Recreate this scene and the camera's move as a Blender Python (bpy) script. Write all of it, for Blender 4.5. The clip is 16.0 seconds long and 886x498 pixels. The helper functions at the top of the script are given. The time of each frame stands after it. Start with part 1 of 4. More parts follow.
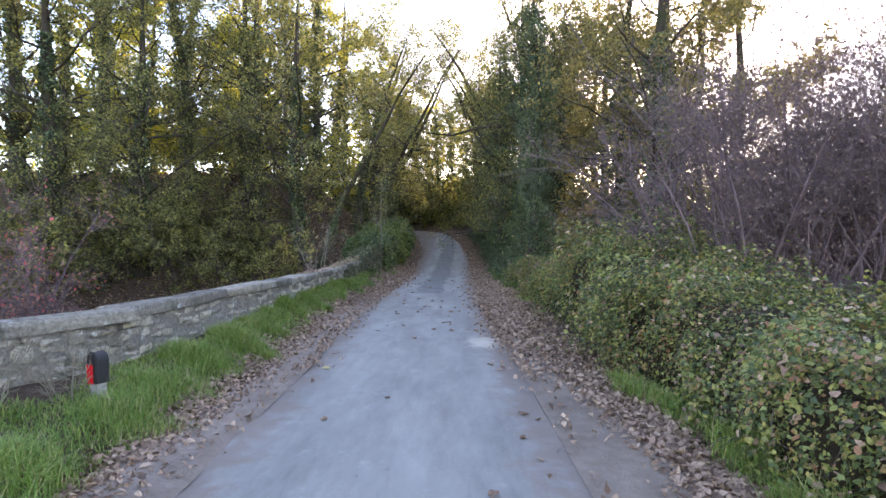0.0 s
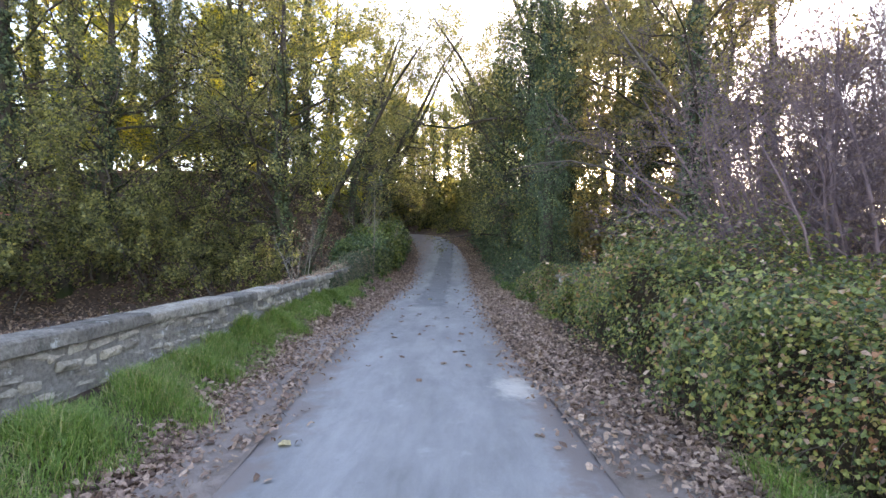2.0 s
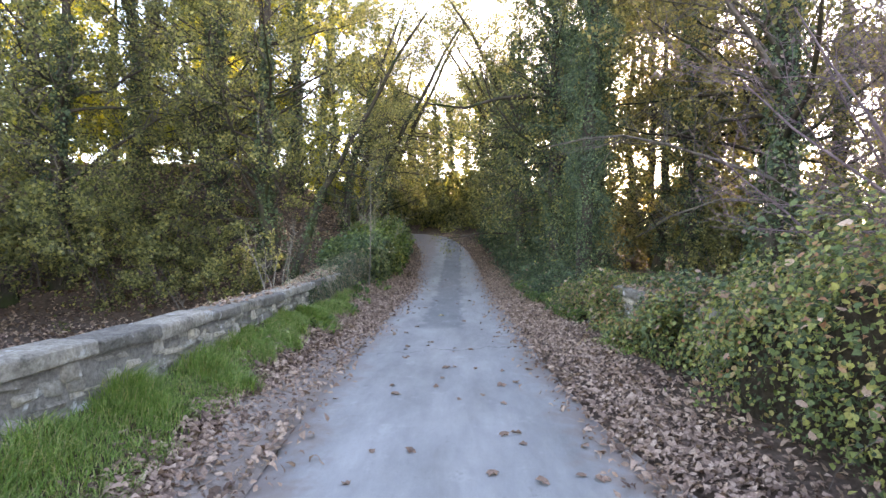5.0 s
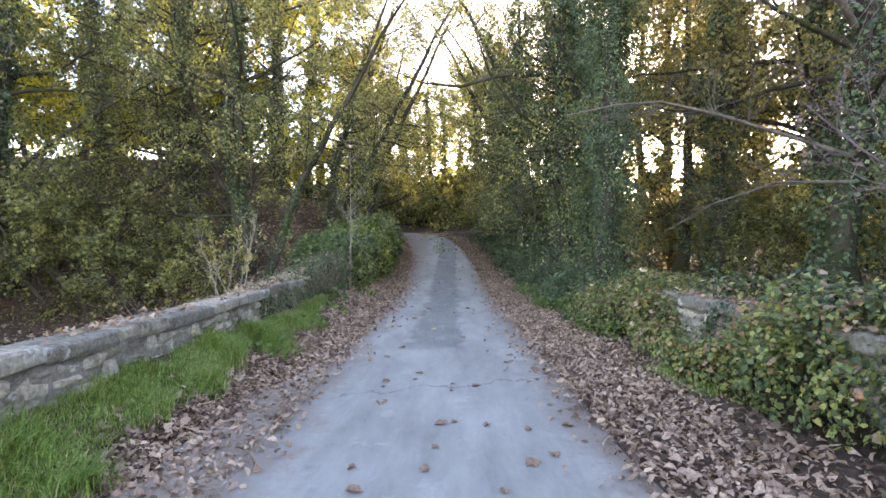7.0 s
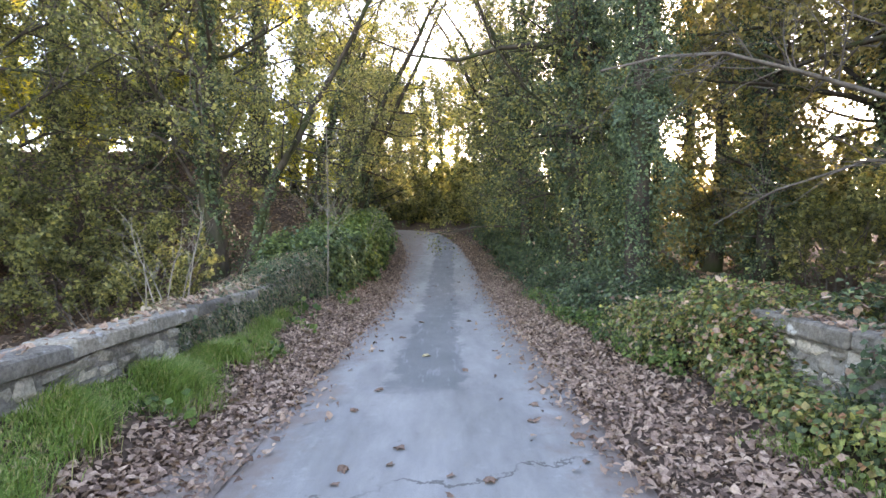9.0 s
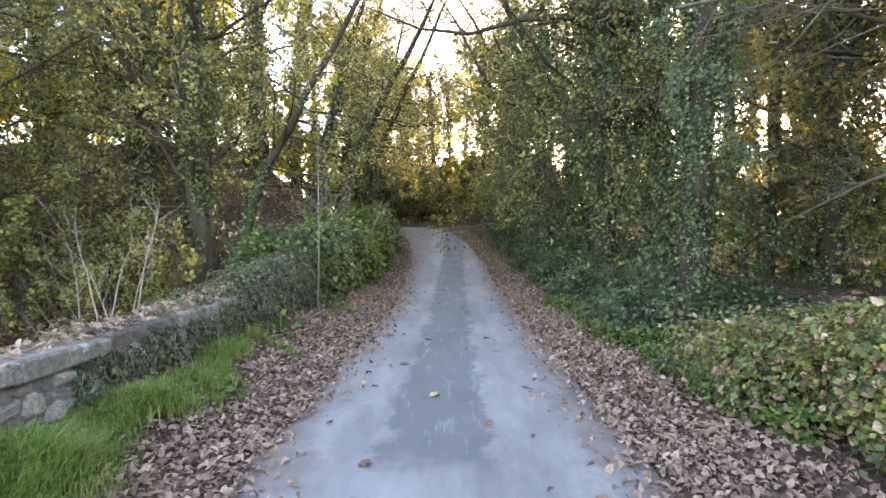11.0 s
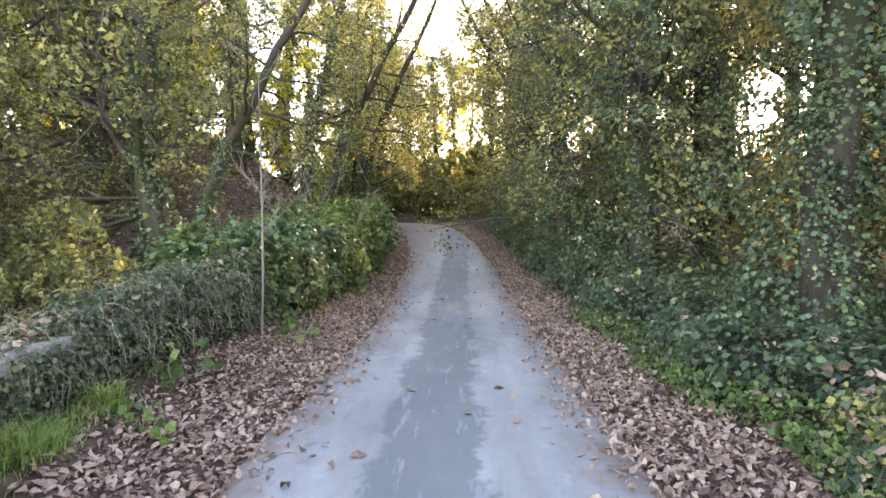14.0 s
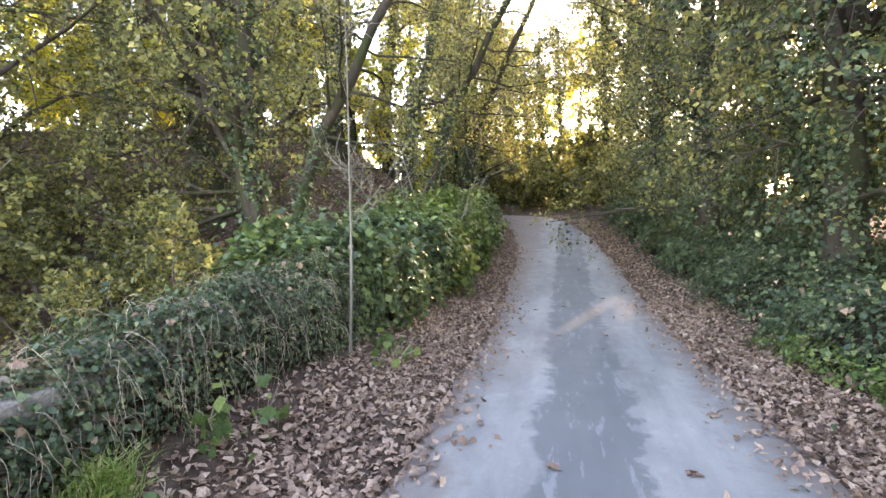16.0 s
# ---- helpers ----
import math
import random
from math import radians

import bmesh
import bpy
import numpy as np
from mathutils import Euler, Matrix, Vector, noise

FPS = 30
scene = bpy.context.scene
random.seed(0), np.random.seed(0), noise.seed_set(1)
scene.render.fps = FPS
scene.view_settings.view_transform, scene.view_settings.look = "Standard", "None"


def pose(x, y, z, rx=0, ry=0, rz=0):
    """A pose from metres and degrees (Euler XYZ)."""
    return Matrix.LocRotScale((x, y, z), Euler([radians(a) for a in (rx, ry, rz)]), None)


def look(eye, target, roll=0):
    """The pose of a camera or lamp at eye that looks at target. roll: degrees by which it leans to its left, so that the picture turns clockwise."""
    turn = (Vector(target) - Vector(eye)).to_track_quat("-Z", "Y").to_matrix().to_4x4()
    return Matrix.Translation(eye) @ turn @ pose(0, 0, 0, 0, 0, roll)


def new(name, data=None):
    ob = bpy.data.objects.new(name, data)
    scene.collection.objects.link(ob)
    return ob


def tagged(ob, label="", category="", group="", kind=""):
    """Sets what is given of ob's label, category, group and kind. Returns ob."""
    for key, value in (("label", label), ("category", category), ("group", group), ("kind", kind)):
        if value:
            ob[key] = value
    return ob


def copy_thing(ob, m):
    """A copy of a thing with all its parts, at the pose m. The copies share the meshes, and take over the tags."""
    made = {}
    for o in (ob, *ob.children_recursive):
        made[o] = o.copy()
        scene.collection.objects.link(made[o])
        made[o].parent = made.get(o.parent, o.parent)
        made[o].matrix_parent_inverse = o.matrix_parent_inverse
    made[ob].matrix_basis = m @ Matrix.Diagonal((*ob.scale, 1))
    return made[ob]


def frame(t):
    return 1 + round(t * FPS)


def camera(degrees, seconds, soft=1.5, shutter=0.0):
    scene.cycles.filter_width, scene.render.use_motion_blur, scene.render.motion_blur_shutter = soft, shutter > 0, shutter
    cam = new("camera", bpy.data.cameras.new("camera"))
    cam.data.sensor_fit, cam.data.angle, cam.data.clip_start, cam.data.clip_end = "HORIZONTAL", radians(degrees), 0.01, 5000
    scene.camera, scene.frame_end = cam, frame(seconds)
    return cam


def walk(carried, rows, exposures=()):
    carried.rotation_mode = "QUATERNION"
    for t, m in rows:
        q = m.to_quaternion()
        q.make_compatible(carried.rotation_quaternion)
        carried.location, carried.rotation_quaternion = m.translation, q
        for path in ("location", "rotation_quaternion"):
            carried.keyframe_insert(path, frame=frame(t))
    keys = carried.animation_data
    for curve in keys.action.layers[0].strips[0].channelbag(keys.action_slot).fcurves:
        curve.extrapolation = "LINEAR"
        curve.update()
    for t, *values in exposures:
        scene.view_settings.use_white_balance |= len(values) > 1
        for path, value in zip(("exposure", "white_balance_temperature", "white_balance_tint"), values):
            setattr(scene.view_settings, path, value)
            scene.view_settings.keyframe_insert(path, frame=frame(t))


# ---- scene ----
cam = camera(81.9, 16.0)
PATH = [
    (0, (0.439, 0.135, 1.567), (0.354, 2.132, 1.523), 0.2),
    (0.5, (0.287, 0.684, 1.557), (0.21, 2.682, 1.515), 0.3),
    (1, (0.257, 1.246, 1.534), (0.19, 3.245, 1.496), 0.3),
    (1.5, (0.191, 1.768, 1.539), (0.128, 3.767, 1.502), 0.3),
    (2, (0.09, 2.306, 1.557), (0.031, 4.305, 1.528), 0.6),
    (2.5, (0.045, 2.853, 1.564), (-0.008, 4.852, 1.534), 0.4),
    (3, (-0.096, 3.363, 1.554), (-0.155, 5.362, 1.533), 0.6),
    (3.5, (-0.115, 3.894, 1.517), (-0.175, 5.893, 1.497), 0.4),
    (4, (-0.244, 4.387, 1.501), (-0.307, 6.386, 1.476), 0.6),
    (4.2, (-0.275, 4.58, 1.535), (-0.339, 6.579, 1.51), 0.8),
    (6.3, (-0.358, 6.783, 1.425), (-0.404, 8.782, 1.397), 0.1),
    (6.5, (-0.387, 6.998, 1.41), (-0.432, 8.997, 1.385), 0.1),
    (7, (-0.365, 7.512, 1.427), (-0.398, 9.512, 1.404), 0.2),
    (7.5, (-0.341, 8.013, 1.458), (-0.361, 10.013, 1.436), -0.1),
    (8, (-0.381, 8.596, 1.474), (-0.404, 10.596, 1.453), 0.1),
    (8.2, (-0.356, 8.815, 1.447), (-0.372, 10.815, 1.422), 0.0),
    (10.3, (-0.436, 10.515, 1.469), (-0.481, 12.515, 1.432), -0.2),
    (10.5, (-0.462, 10.685, 1.485), (-0.511, 12.684, 1.447), -0.0),
    (11, (-0.437, 11.111, 1.484), (-0.489, 13.11, 1.439), -0.1),
    (11.5, (-0.442, 11.524, 1.498), (-0.497, 13.523, 1.452), -0.1),
    (12, (-0.462, 12.058, 1.52), (-0.52, 14.057, 1.466), 0.1),
    (12.5, (-0.397, 12.467, 1.498), (-0.446, 14.466, 1.449), -0.1),
    (13, (-0.38, 12.888, 1.468), (-0.427, 14.887, 1.416), 0.0),
    (13.5, (-0.375, 13.268, 1.49), (-0.421, 15.267, 1.439), 0.1),
    (14, (-0.349, 13.662, 1.486), (-0.424, 15.659, 1.428), -0.2),
    (14.5, (-0.437, 14.015, 1.453), (-0.628, 16.005, 1.392), -0.1),
    (15, (-0.482, 14.446, 1.462), (-0.767, 16.424, 1.387), -0.4),
    (15.5, (-0.558, 14.898, 1.521), (-0.878, 16.87, 1.438), -0.5),
    (16, (-0.778, 15.203, 1.52), (-1.237, 17.147, 1.435), -0.3),
]
walk(cam, [(t, look(eye, target, roll)) for t, eye, target, roll in PATH], [(0, 2.75, 7600, 27), (4, 3.12, 8000, 27), (7, 3.36, 8100, 26), (11, 3.58, 8350, 27), (16, 3.96, 8600, 29)])

# ---- world, sun ----
SUN_WAY = Vector((0.286, 0.918, 0.275)).normalized()
world = bpy.data.worlds.new("sky")
scene.world = world
world.use_nodes = True
wn = world.node_tree.nodes
sky = wn.new("ShaderNodeTexSky")
sky.sky_type = "NISHITA"
sky.sun_disc = False
sky.sun_elevation = math.asin(SUN_WAY.z)
sky.sun_rotation = math.atan2(SUN_WAY.x, SUN_WAY.y)
sky.air_density, sky.dust_density, sky.ozone_density = 1.0, 0.5, 1.6
wn["Background"].inputs["Strength"].default_value = 0.15
world.node_tree.links.new(sky.outputs[0], wn["Background"].inputs["Color"])

sun = new("sun", bpy.data.lights.new("sun", "SUN"))
sun.data.energy, sun.data.angle, sun.data.color = 1.5, radians(1.5), (1.0, 0.86, 0.66)
sun.matrix_world = look(SUN_WAY * 100, (0, 0, 0))

RNG = np.random.default_rng(11)


# ---- materials ----
def ramp(nt, stops, source):
    node = nt.nodes.new("ShaderNodeValToRGB")
    cr = node.color_ramp
    while len(cr.elements) < len(stops):
        cr.elements.new(0.5)
    for e, (p, c) in zip(cr.elements, stops):
        e.position, e.color = p, (*c, 1)
    nt.links.new(source, node.inputs[0])
    return node.outputs[0]


def noise_tex(nt, scale, detail=4, rough=0.6, vector=None, stretch=None):
    node = nt.nodes.new("ShaderNodeTexNoise")
    node.inputs["Scale"].default_value = scale
    node.inputs["Detail"].default_value = detail
    node.inputs["Roughness"].default_value = rough
    if vector is None:
        vector = nt.nodes.new("ShaderNodeNewGeometry").outputs["Position"]
    if stretch:
        mp = nt.nodes.new("ShaderNodeMapping")
        mp.inputs["Scale"].default_value = stretch
        nt.links.new(vector, mp.inputs["Vector"])
        vector = mp.outputs[0]
    nt.links.new(vector, node.inputs["Vector"])
    return node.outputs["Fac"]


def math_node(nt, op, a, b=None, clamp=False):
    node = nt.nodes.new("ShaderNodeMath")
    node.operation = op
    node.use_clamp = clamp
    for i, v in enumerate((a, b)):
        if v is None:
            continue
        if isinstance(v, (int, float)):
            node.inputs[i].default_value = v
        else:
            nt.links.new(v, node.inputs[i])
    return node.outputs[0]


def step_node(nt, v, lo, hi):
    node = nt.nodes.new("ShaderNodeMapRange")
    node.interpolation_type = "SMOOTHSTEP"
    node.inputs["From Min"].default_value, node.inputs["From Max"].default_value = lo, hi
    nt.links.new(v, node.inputs["Value"])
    return node.outputs[0]


def mix(nt, fac, a, b, mode="MIX"):
    node = nt.nodes.new("ShaderNodeMix")
    node.data_type, node.blend_type = "RGBA", mode
    for i, v in ((0, fac), (6, a), (7, b)):
        if isinstance(v, (int, float)):
            node.inputs[i].default_value = v
        elif isinstance(v, tuple):
            node.inputs[i].default_value = (*v, 1)
        else:
            nt.links.new(v, node.inputs[i])
    return node.outputs[2]


def bare_material(name, rough=0.8, spec=0.3):
    m = bpy.data.materials.new(name)
    m.use_nodes = True
    b = m.node_tree.nodes["Principled BSDF"]
    b.inputs["Roughness"].default_value = rough
    b.inputs["Specular IOR Level"].default_value = spec
    return m, m.node_tree, b


def bump(nt, b, height, strength=0.5, distance=0.02):
    node = nt.nodes.new("ShaderNodeBump")
    node.inputs["Strength"].default_value, node.inputs["Distance"].default_value = strength, distance
    nt.links.new(height, node.inputs["Height"])
    nt.links.new(node.outputs[0], b.inputs["Normal"])


def leaf_material(name, stops, through_light=0.4, rough=0.5, spec=0.3):
    """Leaves: each leaf takes its own colour from the stops, drifting slowly over the plant."""
    m, nt, b = bare_material(name, rough, spec)
    geo = nt.nodes.new("ShaderNodeNewGeometry")
    drift = noise_tex(nt, 0.9, 2)
    v = math_node(nt, "ADD", geo.outputs["Random Per Island"], math_node(nt, "MULTIPLY", math_node(nt, "SUBTRACT", drift, 0.5), 0.6), True)
    col = ramp(nt, [(p, tuple(1.45 * c for c in cs)) for p, cs in stops], v)
    speck = noise_tex(nt, 70, 4, 0.7)
    col = mix(nt, 0.6, col, ramp(nt, [(0.34, (0.4, 0.37, 0.32)), (0.62, (1.3, 1.3, 1.25))], speck), "MULTIPLY")
    nt.links.new(col, b.inputs["Base Color"])
    tr = nt.nodes.new("ShaderNodeBsdfTranslucent")
    nt.links.new(mix(nt, 1.0, col, (1.5, 1.5, 0.9), "MULTIPLY"), tr.inputs["Color"])
    ms = nt.nodes.new("ShaderNodeMixShader")
    ms.inputs[0].default_value = through_light
    nt.links.new(b.outputs[0], ms.inputs[1])
    nt.links.new(tr.outputs[0], ms.inputs[2])
    nt.links.new(ms.outputs[0], nt.nodes["Material Output"].inputs["Surface"])
    return m


def bark_material(name, dark, light, moss=None):
    m, nt, b = bare_material(name, 0.9, 0.2)
    n1 = noise_tex(nt, 6, 6, 0.7, stretch=(1, 1, 0.25))
    col = ramp(nt, [(0.3, dark), (0.7, light)], n1)
    if moss:
        col = mix(nt, step_node(nt, noise_tex(nt, 1.3, 3), 0.45, 0.65), col, moss)
    nt.links.new(col, b.inputs["Base Color"])
    bump(nt, b, noise_tex(nt, 22, 5, 0.7, stretch=(1, 1, 0.2)), 0.8, 0.03)
    return m


LEAF_AUTUMN = leaf_material("autumn_leaf", [(0.0, (0.036, 0.042, 0.022)), (0.4, (0.103, 0.112, 0.054)), (0.75, (0.185, 0.185, 0.085)), (1.0, (0.29, 0.26, 0.1))], 0.48)
LEAF_GOLD = leaf_material("golden_leaf", [(0.0, (0.13, 0.14, 0.03)), (0.5, (0.3, 0.285, 0.05)), (1.0, (0.44, 0.38, 0.06))], 0.55)
LEAF_BROWN = leaf_material("russet_leaf", [(0.0, (0.07, 0.06, 0.033)), (0.5, (0.145, 0.13, 0.06)), (1.0, (0.25, 0.195, 0.08))], 0.5)
LEAF_IVY = leaf_material("ivy_leaf", [(0.0, (0.018, 0.032, 0.02)), (0.55, (0.05, 0.08, 0.045)), (0.9, (0.1, 0.135, 0.07)), (1.0, (0.16, 0.185, 0.08))], 0.22, 0.42, 0.3)
LEAF_BRAMBLE = leaf_material("bramble_leaf", [(0.0, (0.028, 0.045, 0.022)), (0.35, (0.074, 0.104, 0.042)), (0.64, (0.145, 0.175, 0.06)), (0.86, (0.24, 0.225, 0.07)), (0.95, (0.22, 0.16, 0.075)), (1.0, (0.25, 0.12, 0.07))], 0.3, 0.5, 0.4)
LEAF_LAUREL = leaf_material("evergreen_leaf", [(0.0, (0.02, 0.04, 0.022)), (0.6, (0.078, 0.125, 0.06)), (1.0, (0.16, 0.205, 0.08))], 0.3, 0.4, 0.45)
LEAF_NETTLE = leaf_material("nettle_leaf", [(0.0, (0.035, 0.066, 0.026)), (0.5, (0.075, 0.125, 0.042)), (1.0, (0.16, 0.205, 0.065))], 0.35, 0.5)
LEAF_BERRY = leaf_material("reddish_leaf", [(0.0, (0.16, 0.1, 0.08)), (0.6, (0.25, 0.12, 0.11)), (1.0, (0.45, 0.08, 0.1))], 0.3)
LEAF_DEAD = leaf_material("dead_leaf", [(0.0, (0.08, 0.05, 0.04)), (0.3, (0.185, 0.12, 0.094)), (0.75, (0.3, 0.205, 0.16)), (1.0, (0.38, 0.275, 0.215))], 0.15, 0.75, 0.25)
LEAF_PALE = leaf_material("pale_fallen_leaf", [(0.0, (0.3, 0.24, 0.16)), (1.0, (0.5, 0.42, 0.22))], 0.15, 0.6)
GRASS = leaf_material("grass_blade", [(0.0, (0.07, 0.12, 0.03)), (0.5, (0.135, 0.225, 0.058)), (0.78, (0.21, 0.285, 0.09)), (0.9, (0.32, 0.3, 0.14)), (1.0, (0.34, 0.28, 0.18))], 0.35, 0.5)
LEAF_DUSKY = leaf_material("dusky_leaf", [(0.0, (0.08, 0.055, 0.058)), (1.0, (0.2, 0.145, 0.14))], 0.2, 0.7)
STRAW = leaf_material("dry_stalk", [(0.0, (0.14, 0.115, 0.09)), (1.0, (0.34, 0.285, 0.22))], 0.2, 0.8)
BARK = bark_material("tree_bark", (0.025, 0.02, 0.016), (0.095, 0.076, 0.06), (0.04, 0.05, 0.02))
TWIG = bark_material("bare_twig", (0.07, 0.06, 0.05), (0.2, 0.17, 0.145))
TWIG_PURPLE = bark_material("purple_twig", (0.1, 0.07, 0.078), (0.25, 0.185, 0.2))
TWIG_PALE = bark_material("pale_twig", (0.15, 0.13, 0.1), (0.32, 0.29, 0.24))


def make_road_material():
    m, nt, b = bare_material("worn_tarmac", 0.6, 0.4)
    pos = nt.nodes.new("ShaderNodeNewGeometry").outputs["Position"]
    sep = nt.nodes.new("ShaderNodeSeparateXYZ")
    nt.links.new(pos, sep.inputs[0])
    base = ramp(nt, [(0.3, (0.17, 0.17, 0.166)), (0.7, (0.36, 0.355, 0.344))], noise_tex(nt, 0.9, 7, 0.72, stretch=(1.7, 0.45, 1)))
    grain = ramp(nt, [(0.3, (0.72, 0.72, 0.72)), (0.7, (1.2, 1.2, 1.2))], noise_tex(nt, 160, 3, 0.8))
    col = mix(nt, 0.6, base, grain, "MULTIPLY")
    # pale scuffs
    scuff = step_node(nt, noise_tex(nt, 2.6, 6, 0.76), 0.56, 0.7)
    col = mix(nt, math_node(nt, "MULTIPLY", scuff, 0.35), col, (0.43, 0.425, 0.42))
    # darker resurfaced strip down the middle, with a ragged edge
    wob = math_node(nt, "MULTIPLY", math_node(nt, "SUBTRACT", noise_tex(nt, 1.7, 5, 0.7), 0.5), 0.7)
    xx = math_node(nt, "ADD", sep.outputs[0], wob)
    inside = math_node(nt, "MULTIPLY", step_node(nt, xx, -1.02, -0.92), step_node(nt, xx, -0.16, -0.24))
    along = step_node(nt, math_node(nt, "ADD", sep.outputs[1], math_node(nt, "MULTIPLY", wob, 1.4)), 14.2, 14.6)
    strip = math_node(nt, "MULTIPLY", inside, along)
    col = mix(nt, math_node(nt, "MULTIPLY", strip, 0.75), col, (0.115, 0.128, 0.132))
    streak = math_node(nt, "MULTIPLY", strip, step_node(nt, noise_tex(nt, 3.0, 4, 0.7, stretch=(3, 0.5, 1)), 0.55, 0.65))
    col = mix(nt, math_node(nt, "MULTIPLY", streak, 0.6), col, (0.28, 0.29, 0.3))
    # muddy stain where leaves rot at the sides
    mid = math_node(nt, "MAXIMUM", math_node(nt, "SUBTRACT", 0.1, math_node(nt, "MULTIPLY", sep.outputs[1], 0.05)), -0.5)
    off = math_node(nt, "ABSOLUTE", math_node(nt, "SUBTRACT", sep.outputs[0], mid))
    mud = step_node(nt, math_node(nt, "ADD", off, math_node(nt, "MULTIPLY", math_node(nt, "SUBTRACT", noise_tex(nt, 2.4, 6, 0.75), 0.5), 1.6)), 0.82, 1.25)
    col = mix(nt, math_node(nt, "MULTIPLY", mud, 0.9), col, (0.215, 0.172, 0.15))
    # a sun fleck painted pale, and a worn patch joint across the lane
    dx = math_node(nt, "SUBTRACT", sep.outputs[0], 0.72)
    dy = math_node(nt, "MULTIPLY", math_node(nt, "SUBTRACT", sep.outputs[1], 7.75), 0.55)
    far = math_node(nt, "SQRT", math_node(nt, "ADD", math_node(nt, "MULTIPLY", dx, dx), math_node(nt, "MULTIPLY", dy, dy)))
    far = math_node(nt, "ADD", far, math_node(nt, "MULTIPLY", math_node(nt, "SUBTRACT", noise_tex(nt, 5, 5, 0.7), 0.5), 0.7))
    col = mix(nt, math_node(nt, "MULTIPLY", step_node(nt, far, 0.33, 0.04), 0.75), col, (0.62, 0.57, 0.49))
    joint = math_node(nt, "ABSOLUTE", math_node(nt, "ADD", math_node(nt, "SUBTRACT", sep.outputs[1], 12.7), math_node(nt, "ADD", math_node(nt, "MULTIPLY", sep.outputs[0], -0.35), math_node(nt, "MULTIPLY", math_node(nt, "SUBTRACT", noise_tex(nt, 2.5, 5, 0.7), 0.5), 0.9))))
    crack = math_node(nt, "MULTIPLY", step_node(nt, joint, 0.035, 0.008), step_node(nt, noise_tex(nt, 1.7, 3), 0.42, 0.55))
    col = mix(nt, math_node(nt, "MULTIPLY", crack, 0.75), col, (0.07, 0.065, 0.06))
    spots = step_node(nt, noise_tex(nt, 9, 5, 0.7), 0.64, 0.7)
    col = mix(nt, math_node(nt, "MULTIPLY", spots, 0.35), col, (0.12, 0.11, 0.1))
    nt.links.new(col, b.inputs["Base Color"])
    nt.links.new(math_node(nt, "ADD", 0.45, math_node(nt, "MULTIPLY", noise_tex(nt, 2.0, 3), 0.3)), b.inputs["Roughness"])
    bump(nt, b, noise_tex(nt, 140, 3, 0.8), 0.35, 0.006)
    return m


def make_soil_material(name, stops, scale=9, rough=0.95, spec=0.15):
    m, nt, b = bare_material(name, rough, spec)
    big = ramp(nt, stops, noise_tex(nt, scale, 7, 0.75))
    col = mix(nt, 0.6, big, ramp(nt, [(0.3, (0.55, 0.5, 0.48)), (0.7, (1.3, 1.25, 1.2))], noise_tex(nt, 0.6, 4)), "MULTIPLY")
    nt.links.new(col, b.inputs["Base Color"])
    bump(nt, b, noise_tex(nt, 30, 5, 0.75), 0.9, 0.05)
    return m


def stone_material(name, dark, light, lichen):
    m, nt, b = bare_material(name, 0.9, 0.2)
    info = nt.nodes.new("ShaderNodeObjectInfo")
    col = ramp(nt, [(0.25, dark), (0.75, light)], noise_tex(nt, 7, 7, 0.7))
    col = mix(nt, 0.75, col, ramp(nt, [(0.0, (0.5, 0.47, 0.44)), (0.6, (1.1, 1.07, 1.0)), (1.0, (1.5, 1.42, 1.28))], info.outputs["Random"]), "MULTIPLY")
    col = mix(nt, 0.6, col, ramp(nt, [(0.35, (0.5, 0.48, 0.46)), (0.6, (1.25, 1.25, 1.25))], noise_tex(nt, 28, 6, 0.8)), "MULTIPLY")
    col = mix(nt, step_node(nt, noise_tex(nt, 4.5, 5, 0.7), 0.6, 0.68), col, lichen)
    col = mix(nt, math_node(nt, "MULTIPLY", step_node(nt, noise_tex(nt, 3.2, 6, 0.75), 0.55, 0.66), 0.7), col, (0.075, 0.075, 0.06))
    nt.links.new(col, b.inputs["Base Color"])
    bump(nt, b, noise_tex(nt, 22, 7, 0.78), 0.9, 0.045)
    return m


ROAD = make_road_material()
MARGIN = make_soil_material("old_gritty_tarmac", [(0.3, (0.25, 0.2, 0.172)), (0.7, (0.43, 0.36, 0.315))], 5, 0.65, 0.4)
SOIL = make_soil_material("leaf_strewn_soil", [(0.25, (0.05, 0.036, 0.03)), (0.5, (0.12, 0.085, 0.066)), (0.75, (0.24, 0.17, 0.135))])
# Dead-stem brown, dark enough to stand in for shade inside the mounds
SHADED_CORE = make_soil_material("shaded_dead_stems", [(0.3, (0.025, 0.02, 0.014)), (0.7, (0.1, 0.08, 0.055))], 22)
STONE = stone_material("rubble_stone", (0.28, 0.255, 0.225), (0.6, 0.56, 0.5), (0.7, 0.68, 0.64))
COPING = stone_material("weathered_coping", (0.17, 0.16, 0.145), (0.42, 0.395, 0.36), (0.6, 0.6, 0.58))
MORTAR = stone_material("lime_mortar", (0.27, 0.25, 0.22), (0.56, 0.53, 0.48), (0.68, 0.66, 0.62))


def plain(name, c, rough=0.5, spec=0.4):
    m, nt, b = bare_material(name, rough, spec)
    col = mix(nt, 0.5, c, ramp(nt, [(0.3, (0.7, 0.7, 0.7)), (0.7, (1.2, 1.2, 1.2))], noise_tex(nt, 25, 4)), "MULTIPLY")
    nt.links.new(col, b.inputs["Base Color"])
    return m


POST_GREY, POST_BLACK, POST_RED = plain("post_grey", (0.3, 0.29, 0.27), 0.8), plain("post_black", (0.02, 0.02, 0.022), 0.5), plain("reflector_red", (0.75, 0.02, 0.03), 0.25, 0.6)


